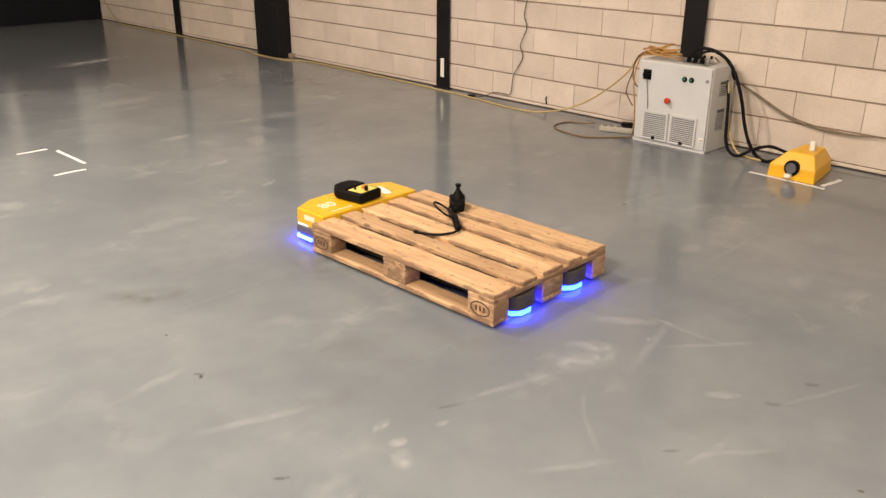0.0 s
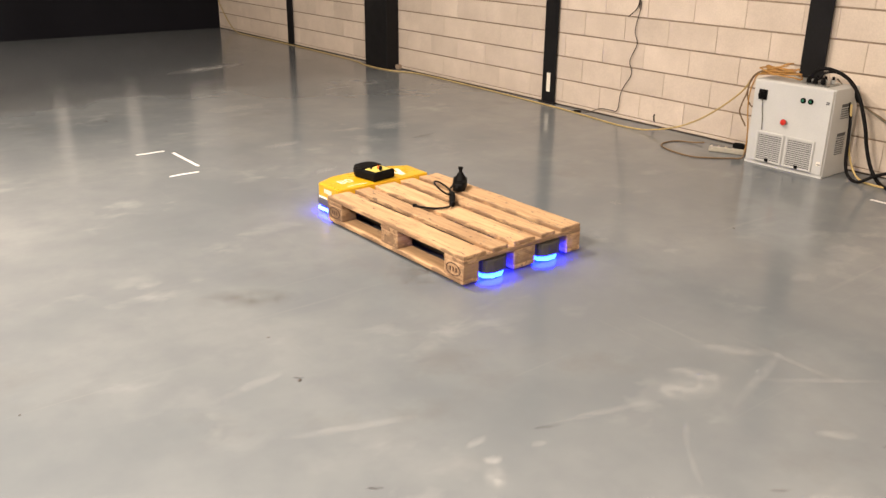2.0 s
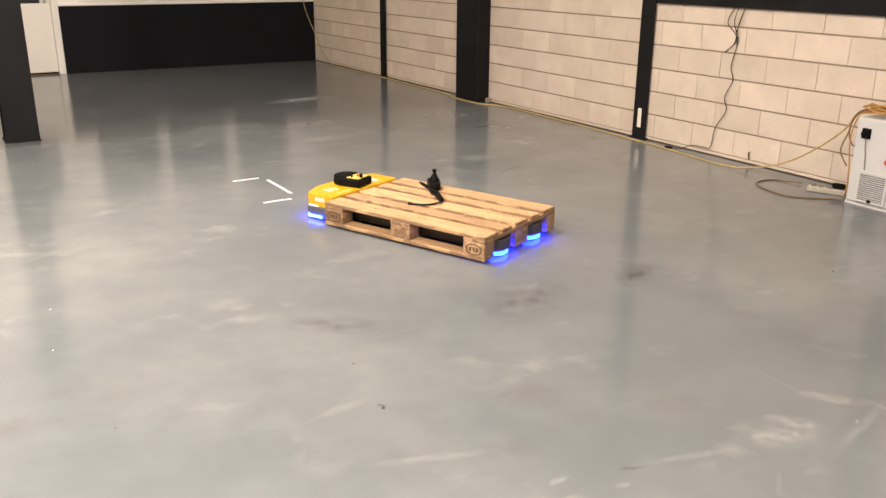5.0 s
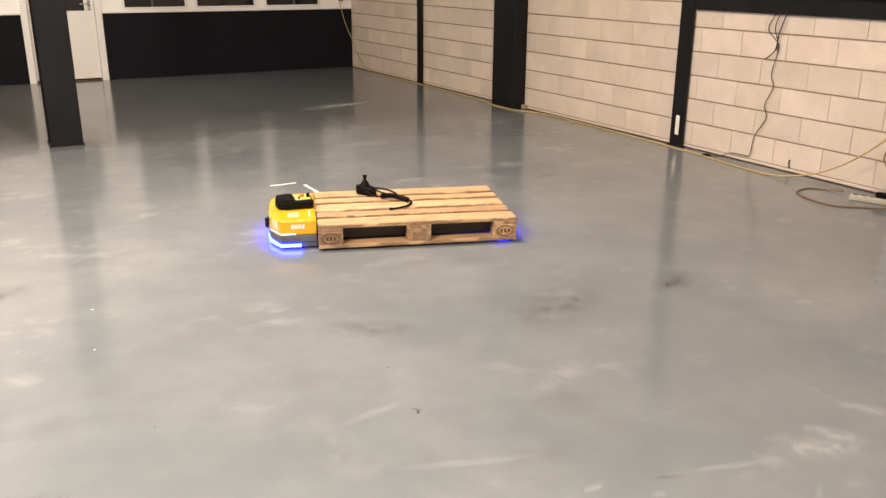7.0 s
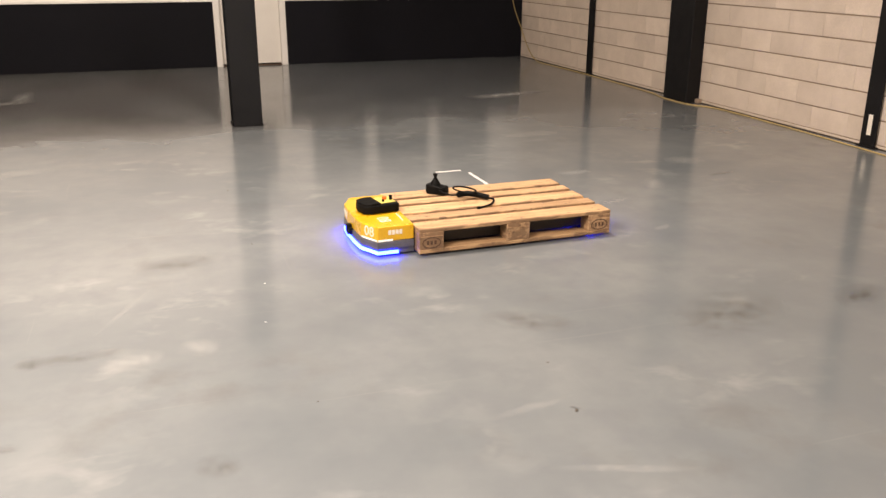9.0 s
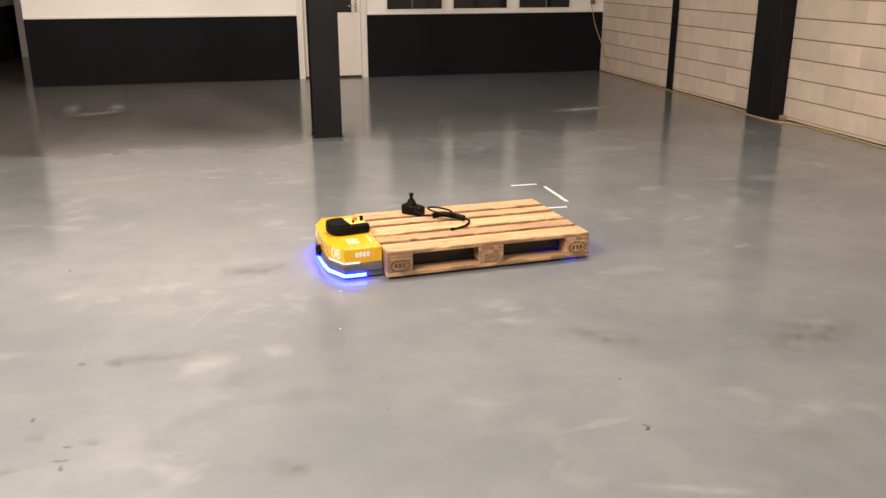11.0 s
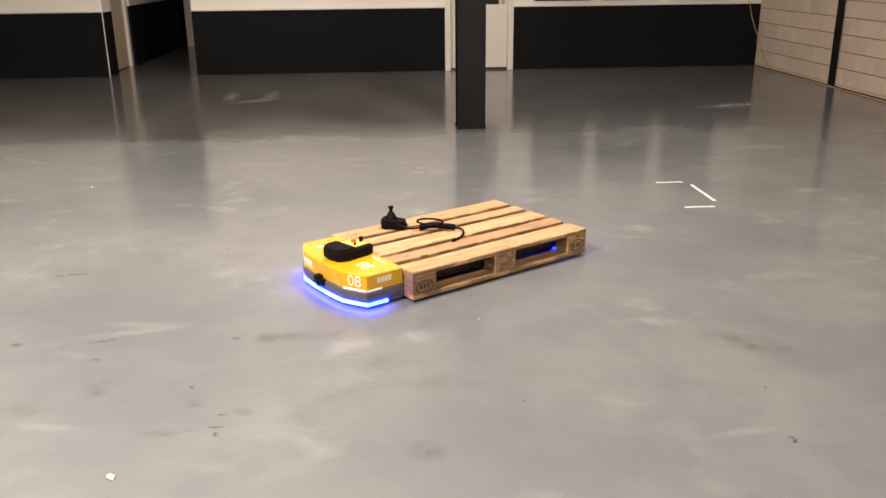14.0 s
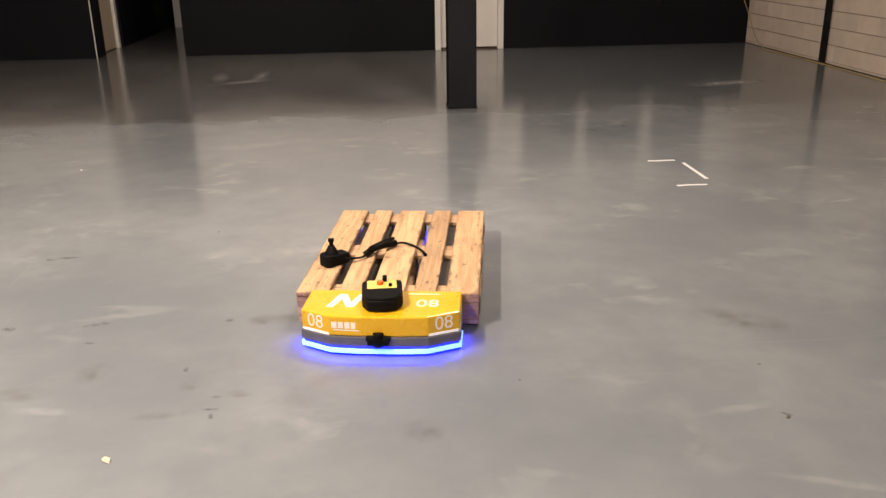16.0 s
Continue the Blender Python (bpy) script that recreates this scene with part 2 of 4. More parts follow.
M_CAB = material("light_grey_enamel", (0.57, 0.57, 0.545), 0.38, scale=3, fine=90, bump=0.04, spread=0.04)
M_VENT = material("vent_plastic", (0.50, 0.50, 0.48), 0.5, scale=8, bump=0.04, spread=0.06)
M_VOID = material("vent_mesh", (0.10, 0.10, 0.098), 0.7, scale=30, bump=0.2)
M_RED = material("red_plastic", (0.62, 0.03, 0.015), 0.35, bump=0)
M_ORANGE = material("orange_plastic", (0.85, 0.16, 0.02), 0.35, bump=0)
M_GREEN = material("green_button", (0.02, 0.16, 0.09), 0.35, bump=0)
M_YCORD = material("yellow_cord", (0.60, 0.44, 0.17), 0.55, scale=20, bump=0.05)
M_BCORD = material("brown_cord", (0.21, 0.13, 0.06), 0.55, scale=20, bump=0.05)
M_OCORD = material("ochre_cord", (0.48, 0.25, 0.065), 0.55, scale=20, bump=0.05)
M_GCORD = material("grey_green_cord", (0.20, 0.19, 0.14), 0.6, scale=20, bump=0.05)
M_TAPE = material("white_tape", (0.80, 0.79, 0.76), 0.5, scale=25, fine=90, bump=0.1, spread=0.06)
# beige with the power strip's shading put into the colour
M_STRIP = material("shaded_beige_plastic", (0.44, 0.40, 0.32), 0.45, scale=10, bump=0.05)
M_DOOR = material("door_paint", (0.77, 0.74, 0.68), 0.4, scale=2, fine=60, bump=0.03, spread=0.03)
M_CREAM = material("cream_paint", (0.60, 0.50, 0.36), 0.5, scale=2, fine=60, bump=0.05, spread=0.05)
M_THRESH = material("threshold_wood", (0.10, 0.06, 0.035), 0.5, scale=10, stretch=(0.1, 1, 1), bump=0.1)
M_STEEL = material("brushed_steel", (0.55, 0.55, 0.53), 0.3, metal=1.0, scale=20, bump=0.03)


def scuff_material(name, colour, rough, amount, scale, edge):
    """A worn mark with ragged edges that fades out over the floor paint."""
    m = bpy.data.materials.new(name)
    m.use_nodes = True
    nt = m.node_tree
    b = nt.nodes["Principled BSDF"]
    b.inputs["Base Color"].default_value = (*colour, 1)
    b.inputs["Roughness"].default_value = rough
    tc = nt.nodes.new("ShaderNodeTexCoord")
    g = nt.nodes.new("ShaderNodeVectorMath")
    g.operation = "MULTIPLY_ADD"
    g.inputs[1].default_value, g.inputs[2].default_value = (2, 2, 0), (-1, -1, 0)
    nt.links.new(tc.outputs["Generated"], g.inputs[0])
    ln = nt.nodes.new("ShaderNodeVectorMath")
    ln.operation = "LENGTH"
    nt.links.new(g.outputs[0], ln.inputs[0])
    fall = node(nt, "ShaderNodeMapRange", From_Min=1.0, From_Max=edge, To_Min=0.0, To_Max=1.0)
    nt.links.new(ln.outputs["Value"], fall.inputs["Value"])
    n = node(nt, "ShaderNodeTexNoise", Scale=scale, Detail=6.0, Roughness=0.7, Distortion=0.4)
    nt.links.new(tc.outputs["Object"], n.inputs["Vector"])
    nr = node(nt, "ShaderNodeMapRange", From_Min=0.38, From_Max=0.62, To_Min=0.0, To_Max=amount)
    nt.links.new(n.outputs["Fac"], nr.inputs["Value"])
    mul = nt.nodes.new("ShaderNodeMath")
    mul.operation = "MULTIPLY"
    nt.links.new(fall.outputs[0], mul.inputs[0])
    nt.links.new(nr.outputs[0], mul.inputs[1])
    nt.links.new(mul.outputs[0], b.inputs["Alpha"])
    return m


M_PALE = scuff_material("pale_scuff", (0.42, 0.42, 0.40), 0.35, 0.48, 26.0, 0.15)
M_BRIGHT = scuff_material("bright_scuff", (0.50, 0.49, 0.47), 0.35, 0.7, 16.0, 0.2)
M_LINE = scuff_material("pale_scrape", (0.42, 0.415, 0.40), 0.35, 0.30, 26.0, 0.1)
M_DULL = scuff_material("dull_stain", (0.085, 0.08, 0.07), 0.45, 0.65, 11.0, 0.2)
M_DARK = scuff_material("dark_smudge", (0.05, 0.045, 0.04), 0.5, 0.85, 25.0, 0.2)
M_MARK = scuff_material("rubber_mark", (0.03, 0.028, 0.026), 0.6, 1.0, 70.0, 0.45)
M_SPECK = material("floor_crumb", (0.10, 0.085, 0.07), 0.9, scale=40, bump=0.2, spread=0.3)


# ---- building helpers ----
def add_box(bm, x0, y0, z0, x1, y1, z1, bevel=0.0, segments=1):
    """Adds a box to bm, with bevelled edges if wanted."""
    vs = [bm.verts.new(p) for p in ((x0, y0, z0), (x1, y0, z0), (x1, y1, z0), (x0, y1, z0), (x0, y0, z1), (x1, y0, z1), (x1, y1, z1), (x0, y1, z1))]
    fs = [bm.faces.new([vs[i] for i in f]) for f in ((3, 2, 1, 0), (4, 5, 6, 7), (0, 1, 5, 4), (1, 2, 6, 5), (2, 3, 7, 6), (3, 0, 4, 7))]
    if bevel:
        edges = list({e for f in fs for e in f.edges})
        bmesh.ops.bevel(bm, geom=edges, offset=bevel, segments=segments, affect="EDGES", profile=0.5)
    return bm


def box(*a, bevel=0.0, segments=1):
    return add_box(bmesh.new(), *a, bevel=bevel, segments=segments)


def add_cyl(bm, base, axis, r, h, n=20, r2=None, bevel=0.0):
    """Adds a cylinder or cone from base along axis (a unit vector)."""
    m = Matrix.Translation(Vector(base)) @ Vector(axis).to_track_quat("Z", "Y").to_matrix().to_4x4() @ Matrix.Translation((0, 0, h / 2))
    made = bmesh.ops.create_cone(bm, cap_ends=True, segments=n, radius1=r, radius2=r if r2 is None else r2, depth=h, matrix=m)
    if bevel:
        caps = {e for v in made["verts"] for f in v.link_faces if len(f.verts) > 4 for e in f.edges}
        bmesh.ops.bevel(bm, geom=list(caps), offset=bevel, segments=2, affect="EDGES", profile=0.5)
    return bm


def cyl(*a, **k):
    return add_cyl(bmesh.new(), *a, **k)


def prism(points, z0, z1, bevel=0.0, segments=2):
    """A prism over a plan outline."""
    bm = bmesh.new()
    low = [bm.verts.new((x, y, z0)) for x, y in points]
    high = [bm.verts.new((x, y, z1)) for x, y in points]
    n = len(points)
    bm.faces.new(low[::-1])
    bm.faces.new(high)
    for i in range(n):
        bm.faces.new((low[i], low[(i + 1) % n], high[(i + 1) % n], high[i]))
    bmesh.ops.recalc_face_normals(bm, faces=bm.faces)
    if bevel:
        bmesh.ops.bevel(bm, geom=list(bm.edges), offset=bevel, segments=segments, affect="EDGES", profile=0.5)
    return bm


def spline(points, steps=6):
    """A smooth line through the points."""
    p = [Vector(q) for q in points]
    p = [2 * p[0] - p[1]] + p + [2 * p[-1] - p[-2]]
    out = []
    for i in range(1, len(p) - 2):
        a, b, c, d = p[i - 1:i + 3]
        for k in range(steps):
            t = k / steps
            out.append(0.5 * (2 * b + (c - a) * t + (2 * a - 5 * b + 4 * c - d) * t * t + (3 * b - a - 3 * c + d) * t ** 3))
    return out + [p[-2]]


def add_tube(bm, points, r, sides=8, steps=6):
    """Adds a cord of radius r along a smooth line."""
    line = spline(points, steps)
    rings = []
    side = None
    for i, p in enumerate(line):
        way = (line[min(i + 1, len(line) - 1)] - line[max(i - 1, 0)]).normalized()
        side = way.orthogonal().normalized() if side is None else (side - way * side.dot(way)).normalized()
        up = way.cross(side)
        rings.append([bm.verts.new(p + r * (math.cos(a) * side + math.sin(a) * up)) for a in (2 * math.pi * k / sides for k in range(sides))])
    for a, b in zip(rings, rings[1:]):
        for k in range(sides):
            bm.faces.new((a[k], a[(k + 1) % sides], b[(k + 1) % sides], b[k]))
    bm.faces.new(rings[0][::-1])
    bm.faces.new(rings[-1])
    return bm


def tube(points, r, sides=8, steps=6):
    return add_tube(bmesh.new(), points, r, sides, steps)


def finish(bm, name, mat, smooth=False):
    me = bpy.data.meshes.new(name)
    bmesh.ops.recalc_face_normals(bm, faces=bm.faces)
    bm.to_mesh(me)
    bm.free()
    me.materials.append(mat)
    for p in me.polygons:
        p.use_smooth = smooth
    return me


def part(name, bm, mat, parent=None, label="", smooth=False):
    """Links bm as one mesh object, under a thing or a part if one is given."""
    ob = new(name, finish(bm, name, mat, smooth))
    ob.parent = parent
    return tagged(ob, label)


def thing(name, label, category, at=(0, 0, 0), group="", kind="", turn=0):
    """An empty at a thing's base that carries its parts."""
    ob = new(name)
    ob.empty_display_size = 0.1
    ob.matrix_basis = pose(*at, 0, 0, turn)
    return tagged(ob, label, category, group, kind)


def setting(name, bm, mat, label, category, smooth=False):
    return tagged(part(name, bm, mat, None, "", smooth), label, category, kind="structure")


def lettering(name, text, size, m, mat, parent, label=""):
    """Flat raised letters in the built-in font."""
    cu = bpy.data.curves.new(name, "FONT")
    cu.body, cu.size, cu.extrude = text, size, 0.0006
    cu.align_x, cu.align_y = "CENTER", "CENTER"
    tmp = new("lettering_source", cu)
    me = bpy.data.meshes.new_from_object(tmp.evaluated_get(bpy.context.evaluated_depsgraph_get()))
    bpy.data.objects.remove(tmp)
    me.materials.clear()
    me.materials.append(mat)
    ob = new(name, me)
    ob.parent = parent
    ob.matrix_basis = m
    return tagged(ob, label)


# ---- large structure ----
X_WEST, Y_SOUTH = -17.0, -20.0
setting("floor", box(X_WEST - 0.2, Y_SOUTH - 0.2, -0.15, 0.3, 6.5, 0.0), M_FLOOR, "glossy grey-blue painted concrete floor, scuffed and scratched", "floor")
setting("ceiling", box(X_WEST - 0.2, Y_SOUTH - 0.2, CEILING, 0.3, 6.5, CEILING + 0.15), M_CEIL, "plain pale painted ceiling", "ceiling")
setting("wall_west", box(X_WEST - 0.2, Y_SOUTH, 0, X_WEST, 0.0, CEILING), M_WHITE, "white painted wall", "wall")
setting("wall_south", box(X_WEST - 0.2, Y_SOUTH - 0.2, 0, 0.3, Y_SOUTH, CEILING), M_WHITE, "white painted wall", "wall")

# far wall with door, windows and the passage
DOOR_L, DOOR_R = -5.0, -3.93
WIN = [(-3.64, -2.69), (-2.58, -1.62), (-1.49, -0.55)]
WIN_LO, WIN_HI = 1.0, 2.15
PASS_L, PASS_R = -10.15, -8.84
T = 0.14
bm = bmesh.new()
add_box(bm, X_WEST, 0, 0, -10.15, 0.42, CEILING)
add_box(bm, PASS_L, 0, 2.6, PASS_R, T, CEILING)
add_box(bm, PASS_R, 0, 0, DOOR_L, T, CEILING)
add_box(bm, DOOR_L, 0, 2.15, DOOR_R, T, CEILING)
add_box(bm, DOOR_R, 0, 0, 0.0, T, WIN_LO)
add_box(bm, DOOR_R, 0, WIN_HI, 0.0, T, CEILING)
for a, b in ((DOOR_R, WIN[0][0]), (WIN[0][1], WIN[1][0]), (WIN[1][1], WIN[2][0]), (WIN[2][1], 0.0)):
    add_box(bm, a, 0, WIN_LO, b, T, WIN_HI)
setting("wall_north", bm, M_WHITE, "white plastered partition wall above a black dado", "wall")
for i, (a, b) in enumerate(((X_WEST, PASS_L - 0.016), (PASS_R, DOOR_L), (DOOR_R, -0.004))):
    w = setting("wainscot_%d" % (i + 1), box(a, -0.006, 0, b, 0.0, 0.95), M_WAINS, "matt black painted dado on the lower wall", "dado")
    part("ledge", box(a, -0.022, 0.952, b, -0.001, 0.982, bevel=0.003), M_FRAME, w, "thin white painted cap ledge")
for i, (a, b) in enumerate(WIN):
    w = thing("window_%d" % (i + 1), "dark interior window in a white frame", "window", ((a + b) / 2, 0.0, WIN_LO), kind="structure")
    h, k = (b - a) / 2, WIN_HI - WIN_LO
    part("window_frame", box(-h, -0.012, 0, -h + 0.035, 0.06, k, bevel=0.003), M_FRAME, w)
    part("window_frame", box(h - 0.035, -0.012, 0, h, 0.06, k, bevel=0.003), M_FRAME, w)
    part("window_frame", box(-h + 0.035, -0.012, 0, h - 0.035, 0.06, 0.03, bevel=0.003), M_FRAME, w)
    part("window_frame", box(-h + 0.035, -0.012, k - 0.035, h - 0.035, 0.06, k, bevel=0.003), M_FRAME, w)
    part("pane", box(-h + 0.035, 0.03, 0.03, h - 0.035, 0.036, k - 0.035), M_GLASS, w)
    if i != 1:
        part("mullion", box(0.02 if i else -0.05, 0.012, 0.03, 0.045 if i else -0.025, 0.03, k - 0.035), M_GREY, w, "thin dark glazing bar")

# the white door
d = thing("door_1", "white door with a glazed upper half in a white frame, closed", "door", ((DOOR_L + DOOR_R) / 2, 0, 0), kind="structure")
hw = (DOOR_R - DOOR_L) / 2
part("door_frame", box(-hw, -0.02, 0, -hw + 0.09, 0.12, 2.15, bevel=0.004), M_FRAME, d)
part("door_frame", box(hw - 0.09, -0.02, 0, hw, 0.12, 2.15, bevel=0.004), M_FRAME, d)
part("door_frame", box(-hw + 0.09, -0.02, 2.06, hw - 0.09, 0.12, 2.15, bevel=0.004), M_FRAME, d)
lw = hw - 0.093
part("lower_panel", box(-lw, 0.055, 0.03, lw, 0.1, 0.99, bevel=0.004), M_DOOR, d)
part("stile", box(-lw, 0.055, 0.993, -lw + 0.13, 0.1, 2.055, bevel=0.004), M_DOOR, d)
part("stile", box(lw - 0.13, 0.055, 0.993, lw, 0.1, 2.055, bevel=0.004), M_DOOR, d)
part("stile", box(-lw + 0.13, 0.055, 1.95, lw - 0.13, 0.1, 2.055, bevel=0.004), M_DOOR, d)
part("pane", box(-lw + 0.13, 0.07, 0.993, lw - 0.13, 0.078, 1.95), M_GLASS, d)
hd = part("door_handle", box(lw - 0.085, 0.046, 1.0, lw - 0.045, 0.055, 1.17, bevel=0.004), M_STEEL, d, "steel lever handle on a plate")
part("lever", tube([(lw - 0.065, 0.05, 1.09), (lw - 0.065, 0.0, 1.09), (lw - 0.11, -0.005, 1.09), (lw - 0.19, -0.005, 1.088)], 0.009), M_STEEL, hd, smooth=True)
part("threshold", box(-hw + 0.09, 0.0, 0.0, hw - 0.09, 0.13, 0.012, bevel=0.003), M_THRESH, d, "worn brown wooden threshold")
# unseen wall added behind the windows, its dark grey standing for an unlit room
setting("wall_room", box(-5.6, 1.6, 0, 0.2, 1.75, CEILING), M_GREY, "unseen dark wall added behind the windows for the unlit room", "wall")

# passage beside the far wall
END = -10.15
setting("wall_passage_west", box(-10.45, 0.421, 0, -10.3, 6.3, CEILING), M_WHITE, "white passage wall with a black dado", "wall")
setting("wall_passage_east", box(PASS_R, T, 0, PASS_R + 0.12, 6.3, CEILING), M_WHITE, "white passage wall", "wall")
setting("wall_passage_end", box(-10.3, 5.6, 0, PASS_R, 5.75, CEILING), M_WAINS, "dark wall at the end of the passage", "wall")
setting("passage_wainscot", box(-10.299, 1.5, 0, -10.16, 5.55, 0.98), M_WAINS, "black painted dado in the passage", "dado")
setting("passage_upper_wall", box(-10.299, 1.5, 0.981, -10.165, 5.55, CEILING), M_WHITE, "white plaster above the passage dado", "wall")
setting("wainscot_end", box(END, 0.001, 0, END + 0.006, 0.42, 0.95), M_WAINS, "black painted wall end", "dado")
setting("corner_trim", box(END - 0.014, -0.012, 0, END - 0.001, -0.0005, 0.96, bevel=0.003), M_FRAME, "thin white corner trim on the wall end", "trim")
setting("passage_door", box(-10.299, 0.43, 0.012, -10.25, 1.38, 2.3, bevel=0.004), M_CREAM, "cream door in the passage wall, closed", "door")
setting("passage_architrave", box(-10.299, 1.385, 0, -10.20, 1.495, 2.4, bevel=0.004), M_FRAME, "white architrave in the passage", "trim")
setting("passage_end_jamb", box(-10.06, 5.05, 0, -9.80, 5.2, 2.4, bevel=0.004), M_FRAME, "white door jamb at the end of the passage", "trim")

# block wall: backing, rail, base
WALL_TOP = CEILING
setting("wall_upper", box(0.0075, Y_SOUTH, 0, 0.25, T, CEILING), M_MORTAR, "mortar backing of the block wall", "wall")
setting("baseboard", box(-0.004, Y_SOUTH, 0.008, 0.011, -0.002, 0.031, bevel=0.003), M_BLOCK, "pale mortar strip at the foot of the wall", "skirting")
setting("wall_gap", box(-0.012, Y_SOUTH, 0.0, 0.011, -0.002, 0.0075), M_GAP, "dark brown joint between floor and wall", "joint")


def steel_post(y0, y1, depth, label):
    """An H-section wall post: front flange, web and back flange."""
    p = thing("wall_post", label, "steel post", (0, (y0 + y1) / 2, 0), "black posts along the block wall")
    w = abs(y1 - y0) / 2
    part("flange", box(-depth, -w, 0, -depth + 0.014, w, CEILING, bevel=0.003), M_BLACK, p)
    part("web", box(-depth + 0.014, -w * 0.55, 0, -0.001, w * 0.55, CEILING), M_BLACK, p)
    part("base_plate", box(-depth - 0.02, -w - 0.02, 0, -0.002, w + 0.02, 0.014, bevel=0.003), M_BLACK, p)
    return p


steel_post(-2.56, -2.405, 0.035, "slim black steel post against the pale block wall")
post = steel_post(-7.755, -7.585, 0.035, "black steel post with a white label near its foot")
part("label", box(-0.0365, -0.024, 0.11, -0.0352, 0.024, 0.29), M_DECAL, post, "white rectangular label")
steel_post(-10.40, -10.22, 0.045, "black steel post behind the grey cabinet")
steel_post(-13.1, -12.93, 0.045, "black steel post against the pale block wall")
p = thing("wall_column", "broad black steel column boxed out from the block wall", "steel column", (0, -4.88, 0))
part("shaft", box(-0.175, -0.235, 0, -0.001, 0.235, CEILING, bevel=0.006), M_BLACK, p)
part("base_block", box(-0.06, -0.30, 0, -0.0015, -0.237, 0.05, bevel=0.006), M_MORTAR, p, "rough mortar lump at its foot")
for y0, y1 in ((-10.215, -7.76), (-12.92, -10.405)):
    r = thing("wall_rail", "black horizontal steel rail fixed across the block wall", "steel rail", (0, (y0 + y1) / 2, 1.255), "black rails between the posts")
    h = (y1 - y0) / 2
    part("web", box(-0.03, -h, 0, -0.001, h, 0.16, bevel=0.003), M_BLACK, r)
    part("lip", box(-0.075, -h, 0.148, -0.0305, h, 0.16, bevel=0.002), M_BLACK, r)

# free-standing column
p = thing("steel_column", "free-standing dark grey steel H-column on the floor", "steel column", (-5.09, -4.97, 0))
part("flange", box(-0.14, -0.018, 0.012, 0.14, 0.0, CEILING, bevel=0.003), M_COLUMN, p)
part("flange", box(-0.14, 0.25, 0.012, 0.14, 0.268, CEILING, bevel=0.003), M_COLUMN, p)
part("web", box(-0.006, 0.0, 0.012, 0.006, 0.25, CEILING), M_COLUMN, p)
part("base_plate", box(-0.15, -0.028, 0, 0.15, 0.278, 0.0125, bevel=0.003), M_BLACK, p)

# ceiling luminaires
for x, y, power, length, turn in LUMINAIRES:
    lum = thing("ceiling_light", "white linear ceiling luminaire, lit", "ceiling light", (x, y, CEILING), "ceiling lights in rows", turn=turn)
    h = length / 2
    part("housing", box(-0.1, -h - 0.03, -0.07, 0.1, h + 0.03, 0.0, bevel=0.006), M_FRAME, lum)
    part("tube", box(-0.07, -h, -0.085, 0.07, h, -0.071, bevel=0.004), M_LAMP, lum, "glowing tube cover")
    la = bpy.data.lights.new("luminaire_light", "AREA")
    la.shape, la.size, la.size_y, la.energy, la.color = "RECTANGLE", 0.16, length, power, WARM
    lo = new("luminaire_light", la)
    lo.matrix_basis = pose(x, y, CEILING - 0.1, 0, 0, turn)
# unseen lamp and back sheet added to brighten the partition, turned towards it
wall_fill = thing("wall_fill_lamp", "long unseen lamp added under the ceiling to brighten the partition", "ceiling light", (-6.3, -3.0, CEILING))
part("housing", box(-2.0, -0.09, -0.08, 2.0, 0.09, 0.0, bevel=0.006), M_FRAME, wall_fill)
part("reflector", box(-2.0, -0.12, -0.30, 2.0, -0.105, -0.001, bevel=0.004), M_FRAME, wall_fill, "unseen white sheet added behind the wall lamp")
la = bpy.data.lights.new("wall_fill_light", "AREA")
la.shape, la.size, la.size_y, la.energy, la.color = "RECTANGLE", 3.9, 0.12, WALL_FILL_POWER, WARM
new("wall_fill_light", la).matrix_basis = pose(-6.3, -2.95, CEILING - 0.14, 58, 0, 0)


# ---- pallet truck robot, pallet and what lies on them (their own space: x ahead, y left, z up, origin under the pallet's middle) ----
LIFT = 0.016


